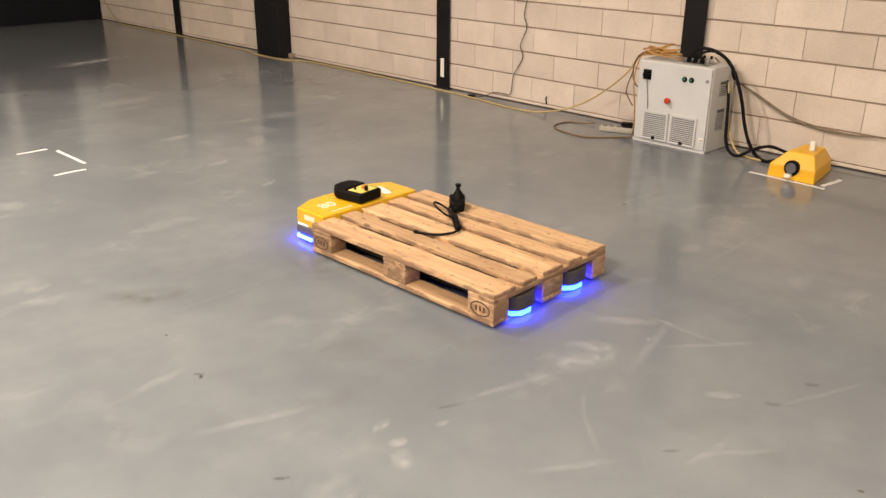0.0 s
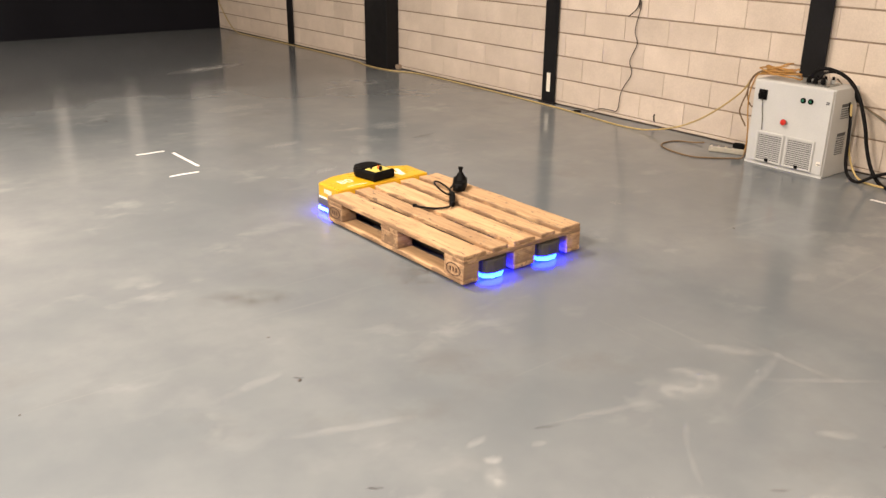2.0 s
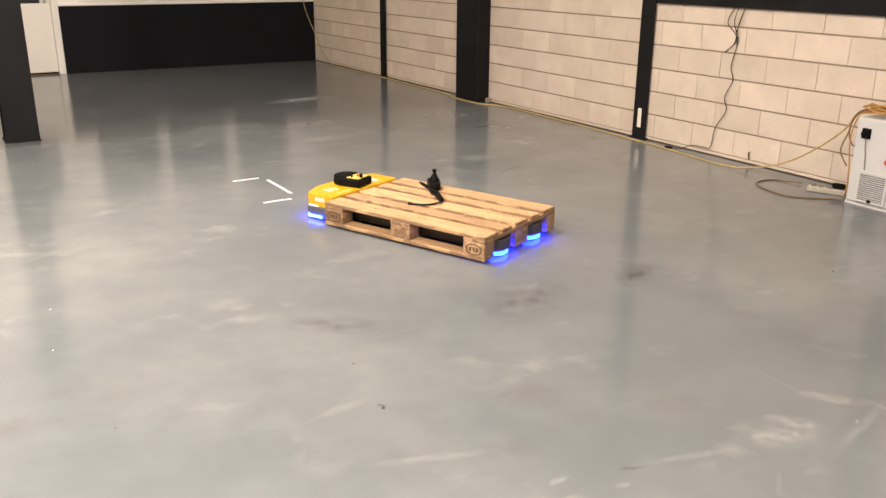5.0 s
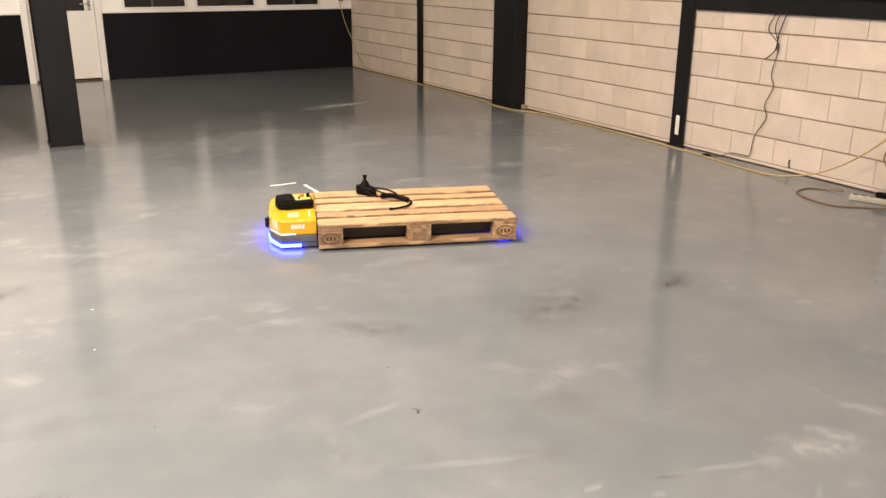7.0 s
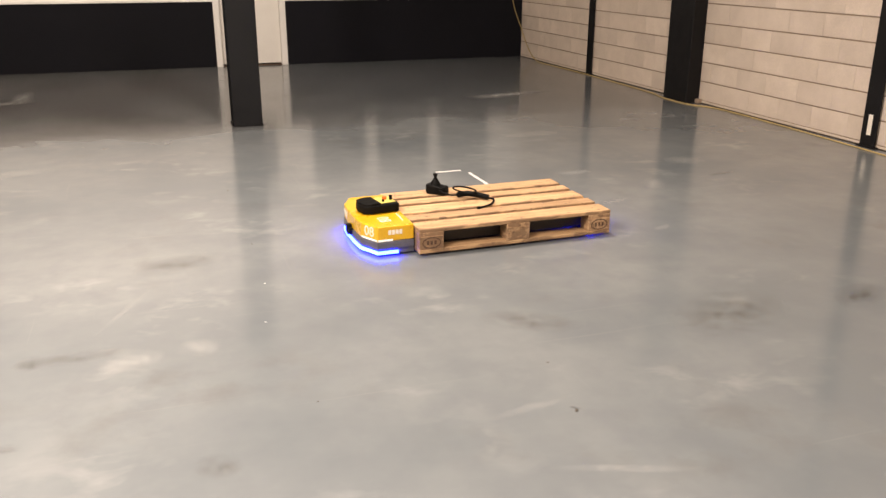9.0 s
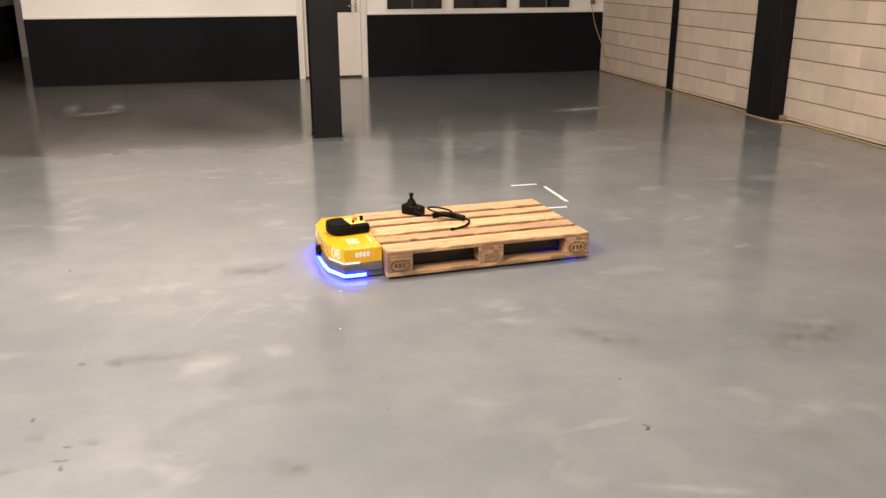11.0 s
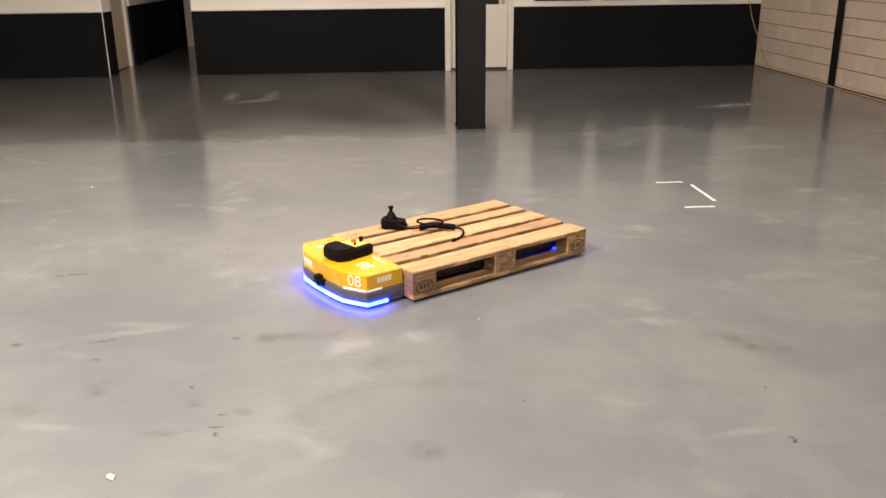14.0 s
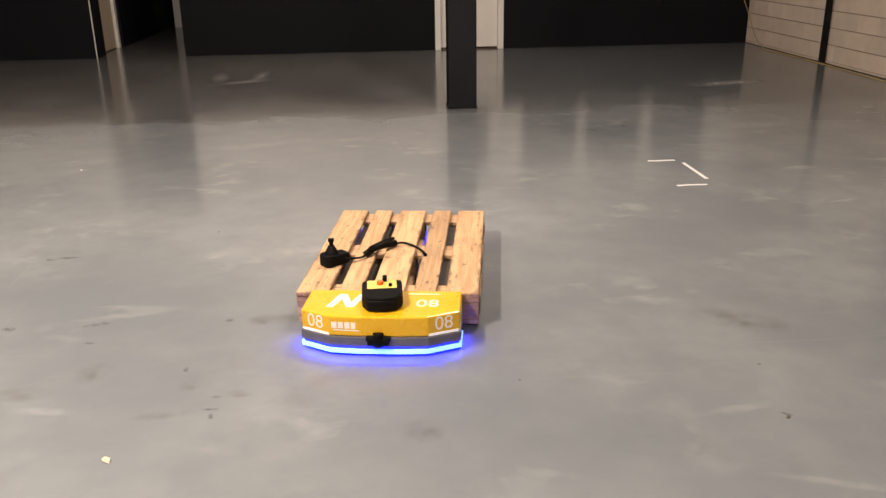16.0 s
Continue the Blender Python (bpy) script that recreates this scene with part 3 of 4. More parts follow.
def make_pallet():
    """Euro pallet, 1.2 x 0.8 x 0.144 m."""
    p = thing("pallet", "worn pine euro pallet carried on the robot's forks", "pallet")
    z = LIFT
    for y, w in ((-0.35, 0.1), (0.0, 0.145), (0.35, 0.1)):
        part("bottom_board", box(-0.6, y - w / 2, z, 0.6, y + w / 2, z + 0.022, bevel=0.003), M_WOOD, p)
    for x in (-0.5275, 0.0, 0.5275):
        for y, w in ((-0.35, 0.1), (0.0, 0.145), (0.35, 0.1)):
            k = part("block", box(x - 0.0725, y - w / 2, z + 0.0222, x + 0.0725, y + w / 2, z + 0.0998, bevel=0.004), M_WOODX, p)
            if abs(x) > 0.1 and abs(y) > 0.1:
                s = 1 if y > 0 else -1
                bm = bmesh.new()
                ring = [(x + 0.052 * math.cos(a), z + 0.061 + 0.030 * math.sin(a)) for a in (i * math.pi / 12 for i in range(24))]
                add_tube(bm, [(u, s * 0.4004, v) for u, v in ring + ring[:1]], 0.0032, 5, 1)
                for u in (-0.022, 0.0, 0.022):
                    add_box(bm, x + u - 0.006, s * 0.3995, z + 0.05, x + u + 0.006, s * 0.4012, z + 0.073)
                part("stamp", bm, M_STAMP, k, "burnt oval mark")
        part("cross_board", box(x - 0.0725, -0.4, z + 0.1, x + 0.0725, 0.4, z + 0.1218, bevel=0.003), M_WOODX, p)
    y = -0.4
    for w in (0.145, 0.1, 0.145, 0.1, 0.145):
        d = random.uniform(-0.004, 0.004)
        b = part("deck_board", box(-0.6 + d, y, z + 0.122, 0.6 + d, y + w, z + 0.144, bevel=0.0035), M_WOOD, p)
        bm = bmesh.new()
        for x in (-0.5275, 0.0, 0.5275):
            for k in ((0.3, 0.7) if w < 0.12 else (0.2, 0.5, 0.8)):
                add_cyl(bm, (x + random.uniform(-0.03, 0.03), y + w * k, z + 0.1435), (0, 0, 1), 0.004, 0.0012, 8)
        tagged(part("nails", bm, M_GREY, b, "dark nail heads"), kind="stuff")
        y += w + 0.04125
    return p


HEAD = [(0.606, -0.325), (0.818, -0.328), (0.880, -0.2), (0.889, -0.09), (0.889, 0.09), (0.880, 0.2), (0.818, 0.328), (0.606, 0.325)]


def grown(points, g, cut=0.0):
    return [(x + (g if x > 0.7 else cut), y * (1 + g / 0.32)) for x, y in points]


def edge_strip(points, z0, z1, t):
    """A band along an open plan line, t thick outwards."""
    bm = bmesh.new()
    n = len(points)
    out = []
    for i, (x, y) in enumerate(points):
        a, b = points[max(i - 1, 0)], points[min(i + 1, n - 1)]
        v = Vector((b[1] - a[1], a[0] - b[0], 0)).normalized()
        out.append((x + v.x * t, y + v.y * t))
    rows = [[bm.verts.new((x, y, z)) for x, y in line] for line, z in ((points, z0), (out, z0), (out, z1), (points, z1))]
    for i in range(n - 1):
        for k in range(4):
            a, b = rows[k], rows[(k + 1) % 4]
            bm.faces.new((a[i], a[i + 1], b[i + 1], b[i]))
    for i in (0, n - 1):
        bm.faces.new([r[i] for r in rows])
    return bm


def make_robot():
    """Flat yellow pallet robot: head with drive, two forks under the pallet, light strips."""
    r = thing("pallet_robot", "low yellow pallet-carrying robot with blue underglow lights and two forks", "mobile robot")
    part("cover", prism(HEAD, 0.088, 0.174, bevel=0.006), M_YELLOW, r, "glossy yellow cover with white numbers")
    part("bumper", prism(grown(HEAD, 0.004), 0.044, 0.087, bevel=0.004), M_BUMP, r, "dark grey bumper band with blue glow in its colour")
    part("underbody", prism(grown(HEAD, -0.006), 0.012, 0.0435), M_GREY, r)
    part("led_strip", edge_strip([(0.70, -0.3225)] + grown(HEAD, -0.004)[1:-1] + [(0.70, 0.3225)], 0.015, 0.032, 0.011), M_LEDC, r, "glowing blue-white light strip")
    w = part("drive_wheel", cyl((0.76, -0.03, 0.03), (0, 1, 0), 0.03, 0.06, 24, bevel=0.004), M_RUBBER, r)
    part("hub", cyl((0.76, -0.033, 0.03), (0, 1, 0), 0.012, 0.066, 16), M_STEEL, w)
    for s in (-1, 1):
        pts = [(0.821, s * 0.322), (0.8785, s * 0.204)]
        part("headlight", edge_strip(pts if s > 0 else pts[::-1], 0.0885, 0.100, 0.003), M_HEAD, r, "thin white light strip")
        pts = [(0.815, s * 0.328), (0.73, s * 0.3268)]
        part("side_light", edge_strip(pts[::-1] if s > 0 else pts, 0.0885, 0.100, 0.003), M_HEAD, r, "thin white light strip")
    f = part("scanner", box(0.86, -0.045, 0.056, 0.912, 0.045, 0.088, bevel=0.006, segments=2), M_RUBBER, r, "black safety scanner")
    part("scanner_window", cyl((0.895, 0, 0.05), (0, 0, 1), 0.022, 0.058, 20, bevel=0.003), M_RUBBER, f, smooth=True)
    part("bracket", box(0.885, -0.05, 0.072, 0.906, 0.05, 0.094, bevel=0.003), M_RUBBER, f)
    for s in (-1, 1):
        y = s * 0.186
        fk = part("fork", box(-0.585, y - 0.08, 0.034, 0.62, y + 0.08, 0.1135, bevel=0.008, segments=2), M_FORK, r, "dark steel fork")
        part("fork_tip", prism([(-0.6, y - 0.062), (-0.612, y - 0.03), (-0.612, y + 0.03), (-0.6, y + 0.062), (-0.58, y + 0.075), (-0.58, y - 0.075)], 0.036, 0.105, bevel=0.005), M_FORK, fk)
        part("led_strip", edge_strip([(-0.535, y + 0.068), (-0.575, y + 0.068), (-0.603, y + 0.03), (-0.603, y - 0.03), (-0.575, y - 0.068), (-0.535, y - 0.068)][::-1], 0.008, 0.029, 0.010), M_LEDB, fk, "glowing blue light strip")
        for x in (-0.5, 0.45):
            ro = part("roller", cyl((x, y - 0.03, 0.02), (0, 1, 0), 0.02, 0.06, 20, bevel=0.003), M_RUBBER, fk)
    # markings on the cover
    for s in (-1, 1):
        nrm = Vector((0.128, s * 0.062, 0)).normalized()
        mid = Vector((0.849, s * 0.264, 0.136)) + nrm * 0.0005
        yaw = math.degrees(math.atan2(nrm.y, nrm.x)) + 90
        lettering("number", "08", 0.082, pose(mid.x, mid.y, mid.z, 90, 0, yaw), M_DECAL, r, "white number 08")
        for k in range(4):
            x = 0.676 + 0.021 * k
            part("side_mark", box(x, s * 0.3245, 0.125, x + 0.017, s * 0.3282, 0.152), M_DECAL, r, "white lettering bar")
    lettering("top_number", "08", 0.10, pose(0.745, 0.19, 0.1742, 0, 0, 90), M_DECAL, r, "white number 08 on the top")
    part("top_line", box(0.64, 0.10, 0.1738, 0.648, 0.235, 0.1748), M_DECAL, r, "thin white line")
    bm = bmesh.new()
    for k, (a, b) in enumerate((((0.79, -0.215), (0.655, -0.178)), ((0.655, -0.178), (0.79, -0.13)), ((0.79, -0.13), (0.655, -0.092)))):
        a, b = Vector((*a, 0)), Vector((*b, 0))
        v = Vector((0, 0.016, 0))
        lo = prism([(q.x, q.y) for q in (a - v, a + v, b + v, b - v)], 0.1737, 0.1747 + 0.0003 * k)
        me = bpy.data.meshes.new("stroke")
        lo.to_mesh(me)
        lo.free()
        bm.from_mesh(me)
        bpy.data.meshes.remove(me)
    part("emblem", bm, M_DECAL, r, "white zigzag emblem")
    for y0, y1, z0, z1 in ((-0.192, -0.170, 0.122, 0.150), (-0.165, -0.143, 0.122, 0.150), (-0.138, -0.116, 0.122, 0.150), (-0.111, -0.092, 0.122, 0.150), (-0.188, -0.075, 0.112, 0.116)):
        part("lettering_bar", edge_strip([(0.880 + 0.009 * (0.2 + y0) / 0.11, y0), (0.880 + 0.009 * (0.2 + y1) / 0.11, y1)], z0, z1, 0.001), M_DECAL, r, "white lettering bar")
    return r


def make_remote():
    """Black radio remote with a yellow panel, a stop button and a knob, lying on the robot's cover."""
    r = thing("remote_control", "black radio remote control with yellow panel lying on the robot", "remote control")
    part("case", prism([(-0.115, -0.085), (0.06, -0.085), (0.105, -0.06), (0.115, 0), (0.105, 0.06), (0.06, 0.085), (-0.115, 0.085)], 0.0, 0.055, bevel=0.014, segments=3), M_RUBBER, r)
    part("grip", prism([(0.0, -0.078), (0.062, -0.08), (0.103, -0.056), (0.112, 0), (0.103, 0.056), (0.062, 0.08), (0.0, 0.078)], 0.05, 0.064, bevel=0.006), M_RUBBER, r)
    pan = part("panel", box(-0.10, -0.062, 0.054, -0.005, 0.062, 0.0575, bevel=0.001), M_PANEL, r, "pale yellow control panel")
    b = part("stop_button", cyl((-0.055, -0.008, 0.057), (0, 0, 1), 0.014, 0.016, 20, bevel=0.003), M_ORANGE, r, "orange-red mushroom button")
    part("knob", cyl((-0.088, 0.012, 0.057), (0, 0, 1), 0.010, 0.026, 16, bevel=0.002), M_RUBBER, r)
    part("toggle", cyl((-0.03, 0.035, 0.057), (0, 0, 1), 0.007, 0.012, 12), M_RUBBER, pan)
    return r


def make_joystick():
    """Black pistol-shaped plug with a strain boot, its cord and in-line grip, lying on the pallet."""
    r = thing("charging_plug", "black charging plug with coiled cord lying on the pallet", "plug")
    # the housing lies along a diagonal of the pallet, higher under the cone
    d = math.sqrt(0.5)
    plan = [(-0.088, -0.026), (-0.072, -0.036), (0.034, -0.042), (0.052, -0.026), (0.052, 0.026), (0.034, 0.042), (-0.072, 0.036), (-0.088, 0.026)]
    bm = prism([((u + v) * d, (v - u) * d) for u, v in plan], 0.0, 0.06, bevel=0.009)
    for v in bm.verts:
        if v.co.z > 0.03:
            v.co.z -= 0.22 * max(0.0, -(v.co.x - v.co.y) * d - 0.03)
    part("housing", bm, M_RUBBER, r)
    part("collar", cyl((-0.005, 0.0, 0.045), (0, 0, 1), 0.040, 0.05, 20, r2=0.014, bevel=0.003), M_RUBBER, r, smooth=True)
    part("neck", cyl((-0.005, 0.0, 0.086), (0, 0, 1), 0.010, 0.03, 14), M_RUBBER, r, smooth=True)
    part("tip", cyl((-0.005, 0.0, 0.114), (0, 0, 1), 0.0145, 0.014, 14, bevel=0.002), M_RUBBER, r)
    part("latch", box(-0.07, 0.05, 0.008, -0.035, 0.078, 0.036, bevel=0.008), M_RUBBER, r)
    part("cord", tube([(-0.01, 0.06, 0.03), (-0.035, 0.10, 0.02), (-0.07, 0.13, 0.012), (-0.11, 0.16, 0.02)], 0.0055, 8), M_CORD, r, smooth=True)
    part("grip", tube([(-0.10, 0.145, 0.016), (-0.155, 0.185, 0.03), (-0.215, 0.235, 0.026), (-0.26, 0.27, 0.018)], 0.017, 10), M_RUBBER, r, smooth=True)
    loop = []
    for k in range(21):
        a = k * 2 * math.pi / 20
        u, w = 0.072 * math.sin(a), 1 - math.cos(a)
        loop.append((-0.155 - 0.78 * u + 0.036 * w, 0.188 + 0.62 * u + 0.034 * w, 0.036 + 0.031 * w))
    part("cord_loop", tube(loop, 0.0055, 8), M_CORD, r, smooth=True)
    part("tail", tube([(-0.25, 0.265, 0.018), (-0.275, 0.31, 0.014), (-0.24, 0.37, 0.008), (-0.18, 0.41, 0.007), (-0.13, 0.43, 0.007)], 0.0065, 8), M_CORD, r, smooth=True)
    part("ferrule", cyl((-0.14, 0.425, 0.008), (0.94, 0.34, 0), 0.009, 0.02, 12), M_RUBBER, r)
    return r


pallet = make_pallet()
robot = make_robot()
remote = make_remote()
plug = make_joystick()


# ---- along the block wall ----
def make_cabinet():
    """Light grey control cabinet with switch, buttons and two filter vents, against the wall."""
    c = thing("control_cabinet", "light grey steel control cabinet with vents standing on the floor", "control cabinet", (-0.37, -10.39, 0))
    part("body", box(0.004, -0.298, 0.0, 0.315, 0.298, 0.605, bevel=0.006, segments=2), M_CAB, c)
    dr = part("door", box(-0.016, -0.292, 0.02, 0.0035, 0.292, 0.60, bevel=0.005, segments=2), M_CAB, c, "smooth light grey door")
    part("plinth", box(-0.01, -0.30, 0.0, 0.003, 0.30, 0.018), M_CAB, dr)
    k = part("main_switch", box(-0.022, 0.185, 0.468, -0.0165, 0.252, 0.54, bevel=0.002), M_RUBBER, c, "black rotary main switch")
    part("knob", cyl((-0.022, 0.218, 0.504), (-1, 0, 0), 0.026, 0.024, 24, bevel=0.004), M_RUBBER, k)
    part("grip_bar", box(-0.06, 0.209, 0.478, -0.045, 0.227, 0.53, bevel=0.004), M_RUBBER, k)
    e = part("stop_button", cyl((-0.0165, 0.022, 0.341), (-1, 0, 0), 0.011, 0.02, 16), M_RUBBER, c)
    part("mushroom", cyl((-0.034, 0.022, 0.341), (-1, 0, 0), 0.021, 0.018, 24, bevel=0.005), M_RED, e, "red emergency stop head", smooth=True)
    for y in (-0.088, -0.143):
        b = part("push_button", cyl((-0.0165, y, 0.508), (-1, 0, 0), 0.019, 0.008, 24, bevel=0.002), M_RUBBER, c)
        part("cap", cyl((-0.024, y, 0.508), (-1, 0, 0), 0.0095, 0.008, 20, bevel=0.002), M_GREEN, b, "dark green cap")
    for y, z in ((-0.265, 0.52), (-0.262, 0.508), (-0.268, 0.094)):
        part("marking", box(-0.0172, y - 0.012, z - 0.004, -0.0163, y + 0.012, z + 0.004), M_GREY, c, "small dark printed marking")
    part("warning_label", box(-0.0172, -0.279, 0.085, -0.0163, -0.25, 0.115), M_DECAL, c)
    for y in (0.115, -0.115):
        v = part("filter_vent", box(-0.019, y - 0.104, 0.035, -0.0165, y + 0.104, 0.243), M_VOID, c, "square filter vent")
        for a, b, lo, hi in ((-0.108, -0.092, 0.03, 0.248), (0.092, 0.108, 0.03, 0.248), (-0.092, 0.092, 0.03, 0.046), (-0.092, 0.092, 0.232, 0.248)):
            part("frame", box(-0.030, y + a, lo, -0.0165, y + b, hi, bevel=0.003), M_CAB, v)
        for i in range(13):
            z = 0.053 + i * 0.0143
            part("louvre", box(-0.027, y - 0.0915, z, -0.0195, y + 0.0915, z + 0.0075), M_VENT, v)
        part("clip", box(-0.036, y - 0.014, 0.036, -0.0305, y + 0.014, 0.06, bevel=0.003), M_RUBBER, v)
    part("wire", tube([(-0.025, 0.215, 0.475), (-0.026, 0.207, 0.41), (-0.024, 0.196, 0.34), (-0.024, 0.188, 0.255)], 0.003, 6), M_GCORD, c, "thin grey wire below the switch", smooth=True)
    for z0, z1 in ((0.40, 0.50), (0.15, 0.30)):
        v = part("side_vent", box(0.11, -0.3015, z0, 0.21, -0.2985, z1), M_VOID, c, "small side louvre panel")
        for i in range(int((z1 - z0) / 0.016) - 1):
            part("louvre", box(0.105, -0.306, z0 + 0.008 + i * 0.016, 0.215, -0.302, z0 + 0.015 + i * 0.016), M_VENT, v)
    g = part("connector_plate", box(0.05, -0.21, 0.6055, 0.2, -0.02, 0.615, bevel=0.002), M_STEEL, c)
    for x, y in ((0.08, -0.05), (0.08, -0.10), (0.09, -0.15), (0.15, -0.07), (0.15, -0.13), (0.16, -0.18)):
        q = part("cable_gland", cyl((x, y, 0.6155), (0, 0, 1), 0.016, 0.028, 14, bevel=0.002), M_STEEL if (x > 0.1) else M_RUBBER, g)
        part("sleeve", cyl((x, y, 0.643), (0, 0, 1), 0.011, 0.02, 12, r2=0.008), M_RUBBER, q)
    return c


make_cabinet()

# cables on and round the cabinet
def cord(name, label, points, r, mat, category="cable", sides=8):
    bm = tube(points, r, sides)
    return tagged(part(name, bm, mat, None, "", True), label, category)


bm = bmesh.new()
for k in range(9):
    a0 = k * 0.9
    rx, ry = random.uniform(0.045, 0.085), random.uniform(0.07, 0.17)
    lean = random.uniform(-0.03, 0.03)
    pts = []
    for i in range(15):
        a = a0 + i * 2 * math.pi / 14
        pts.append((-0.26 + rx * math.cos(a) + random.uniform(-0.006, 0.006), -10.205 + ry * math.sin(a), 0.614 + 0.0055 * k + abs(lean) + lean * math.sin(a) + random.uniform(0, 0.012)))
    add_tube(bm, pts, 0.0055, 6, 3)
tagged(part("cable_coil", bm, M_OCORD, None, "", True), "loose coil of ochre cable lying on the grey cabinet", "cable coil")
cord("yellow_cable", "pale yellow cable hanging in the corner and along the wall foot", [(-0.24, -0.03, 1.1), (-0.2, -0.03, 0.97), (-0.15, -0.03, 0.78), (-0.08, -0.03, 0.6), (-0.045, -0.06, 0.5), (-0.04, -0.2, 0.33), (-0.05, -0.45, 0.14), (-0.08, -0.75, 0.03), (-0.1, -1.1, 0.006), (-0.07, -2.0, 0.006), (-0.09, -3.3, 0.006), (-0.13, -4.3, 0.006),
     (-0.21, -4.7, 0.006), (-0.2, -5.2, 0.006), (-0.06, -5.6, 0.006), (-0.07, -6.6, 0.006), (-0.11, -7.4, 0.006), (-0.16, -8.1, 0.006), (-0.24, -8.7, 0.006), (-0.25, -8.95, 0.012), (-0.25, -9.105, 0.031), (-0.25, -9.341, 0.093),
     (-0.25, -9.562, 0.197), (-0.25, -9.767, 0.34), (-0.25, -9.92, 0.482), (-0.26, -9.999, 0.598), (-0.26, -10.08, 0.65), (-0.26, -10.2, 0.655)], 0.0065, M_YCORD)
cord("ochre_cable", "ochre cable hanging beside the grey cabinet", [(-0.26, -10.17, 0.655), (-0.3, -10.075, 0.646), (-0.3, -10.008, 0.584), (-0.3, -9.984, 0.475), (-0.3, -9.953, 0.385), (-0.3, -9.95, 0.32), (-0.3, -10.01, 0.233)], 0.0055, M_BCORD)
cord("ochre_cable", "ochre cable hanging beside the grey cabinet", [(-0.25, -10.2, 0.65), (-0.29, -10.06, 0.625), (-0.3, -10.026, 0.556), (-0.3, -10.006, 0.457), (-0.3, -10.012, 0.35), (-0.3, -10.029, 0.244), (-0.3, -10.037, 0.114), (-0.3, -10.03, 0.02)], 0.005, M_OCORD)
cord("ochre_cable", "ochre cable hanging beside the grey cabinet", [(-0.24, -10.15, 0.655), (-0.27, -10.04, 0.63), (-0.28, -9.985, 0.54), (-0.29, -9.99, 0.44), (-0.28, -10.03, 0.38), (-0.27, -10.05, 0.45)], 0.005, M_BCORD)
cord("brown_cable", "brown cable looped on the floor beside the cabinet", [(-0.3, -10.075, 0.42), (-0.33, -10.07, 0.15), (-0.36, -10.06, 0.02), (-0.42, -10.0, 0.006), (-0.54, -9.9, 0.006), (-0.615, -9.79, 0.006), (-0.60, -9.6, 0.006), (-0.53, -9.45, 0.006),
     (-0.42, -9.40, 0.006), (-0.30, -9.42, 0.006), (-0.25, -9.52, 0.008), (-0.22, -9.62, 0.02)], 0.006, M_BCORD)
cord("black_cable", "thick black cable arching down from the grey cabinet", [(-0.27, -10.43, 0.63), (-0.23, -10.45, 0.69), (-0.2, -10.52, 0.71), (-0.2, -10.657, 0.669), (-0.2, -10.757, 0.563), (-0.2, -10.836, 0.375), (-0.2, -10.872, 0.24),
     (-0.21, -10.93, 0.108), (-0.24, -11.01, 0.03), (-0.28, -11.1, 0.013), (-0.3, -11.19, 0.04), (-0.29, -11.29, 0.08)], 0.0125, M_CORD, sides=10)
cord("black_cable", "thick black cable looped beside the grey cabinet", [(-0.16, -10.685, 0.5), (-0.2, -10.73, 0.4), (-0.24, -10.76, 0.27), (-0.25, -10.778, 0.1), (-0.26, -10.82, 0.025), (-0.28, -10.9, 0.012), (-0.26, -11.0, 0.075), (-0.25, -11.1, 0.112), (-0.26, -11.2, 0.105), (-0.28, -11.3, 0.08)], 0.011, M_CORD, sides=10)
cord("black_cable", "short black cable bundle over the cabinet connectors", [(-0.28, -10.5, 0.64), (-0.25, -10.53, 0.69), (-0.19, -10.6, 0.69), (-0.13, -10.66, 0.62), (-0.1, -10.71, 0.5)], 0.009, M_CORD)
cord("yellow_cable", "pale yellow cable hanging behind the grey cabinet", [(-0.2, -10.72, 0.5), (-0.19, -10.75, 0.2), (-0.22, -10.85, 0.03), (-0.26, -11.0, 0.008), (-0.3, -11.2, 0.03)], 0.007, M_YCORD)
for k in range(2):
    e = 0.012 * k
    cord("wall_cable", "thin brown cable sagging along the block wall", [(-0.12, -10.55, 0.64), (-0.05, -10.68, 0.50), (-0.03, -10.866, 0.394 + e), (-0.03, -11.091, 0.29 + e), (-0.03, -11.298, 0.244 + e), (-0.03, -11.529, 0.234 + e / 2), (-0.03, -11.741, 0.255), (-0.03, -12.3, 0.3), (-0.03, -12.9, 0.32)], 0.0045, M_BCORD if k else M_GCORD)
cord("wall_cable", "thin dark cable dangling down the block wall to the floor", [(-0.02, -8.643, 1.27), (-0.02, -8.579, 1.139), (-0.02, -8.661, 1.055), (-0.02, -8.705, 0.99), (-0.02, -8.664, 0.781), (-0.02, -8.698, 0.669), (-0.02, -8.634, 0.521), (-0.02, -8.664, 0.406),
     (-0.02, -8.568, 0.246), (-0.02, -8.54, 0.075), (-0.02, -8.46, 0.06), (-0.03, -8.345, 0.055), (-0.08, -8.25, 0.012), (-0.12, -8.18, 0.012)], 0.0038, M_WCORD)
cord("cable_plug", "small black plug lying on the floor at the wall foot", [(-0.115, -8.19, 0.013), (-0.13, -8.165, 0.014), (-0.15, -8.13, 0.012)], 0.0115, M_CORD, "plug")
cord("wall_cable", "short dark cable dangling from the rail", [(-0.03, -8.752, 1.27), (-0.03, -8.698, 1.102), (-0.02, -8.673, 0.974), (-0.03, -8.589, 0.889)], 0.005, M_WCORD)
cord("wall_cable", "short dark cable dangling from the rail", [(-0.03, -8.69, 1.27), (-0.03, -8.655, 1.15), (-0.025, -8.69, 1.04), (-0.02, -8.69, 0.97)], 0.0038, M_WCORD)
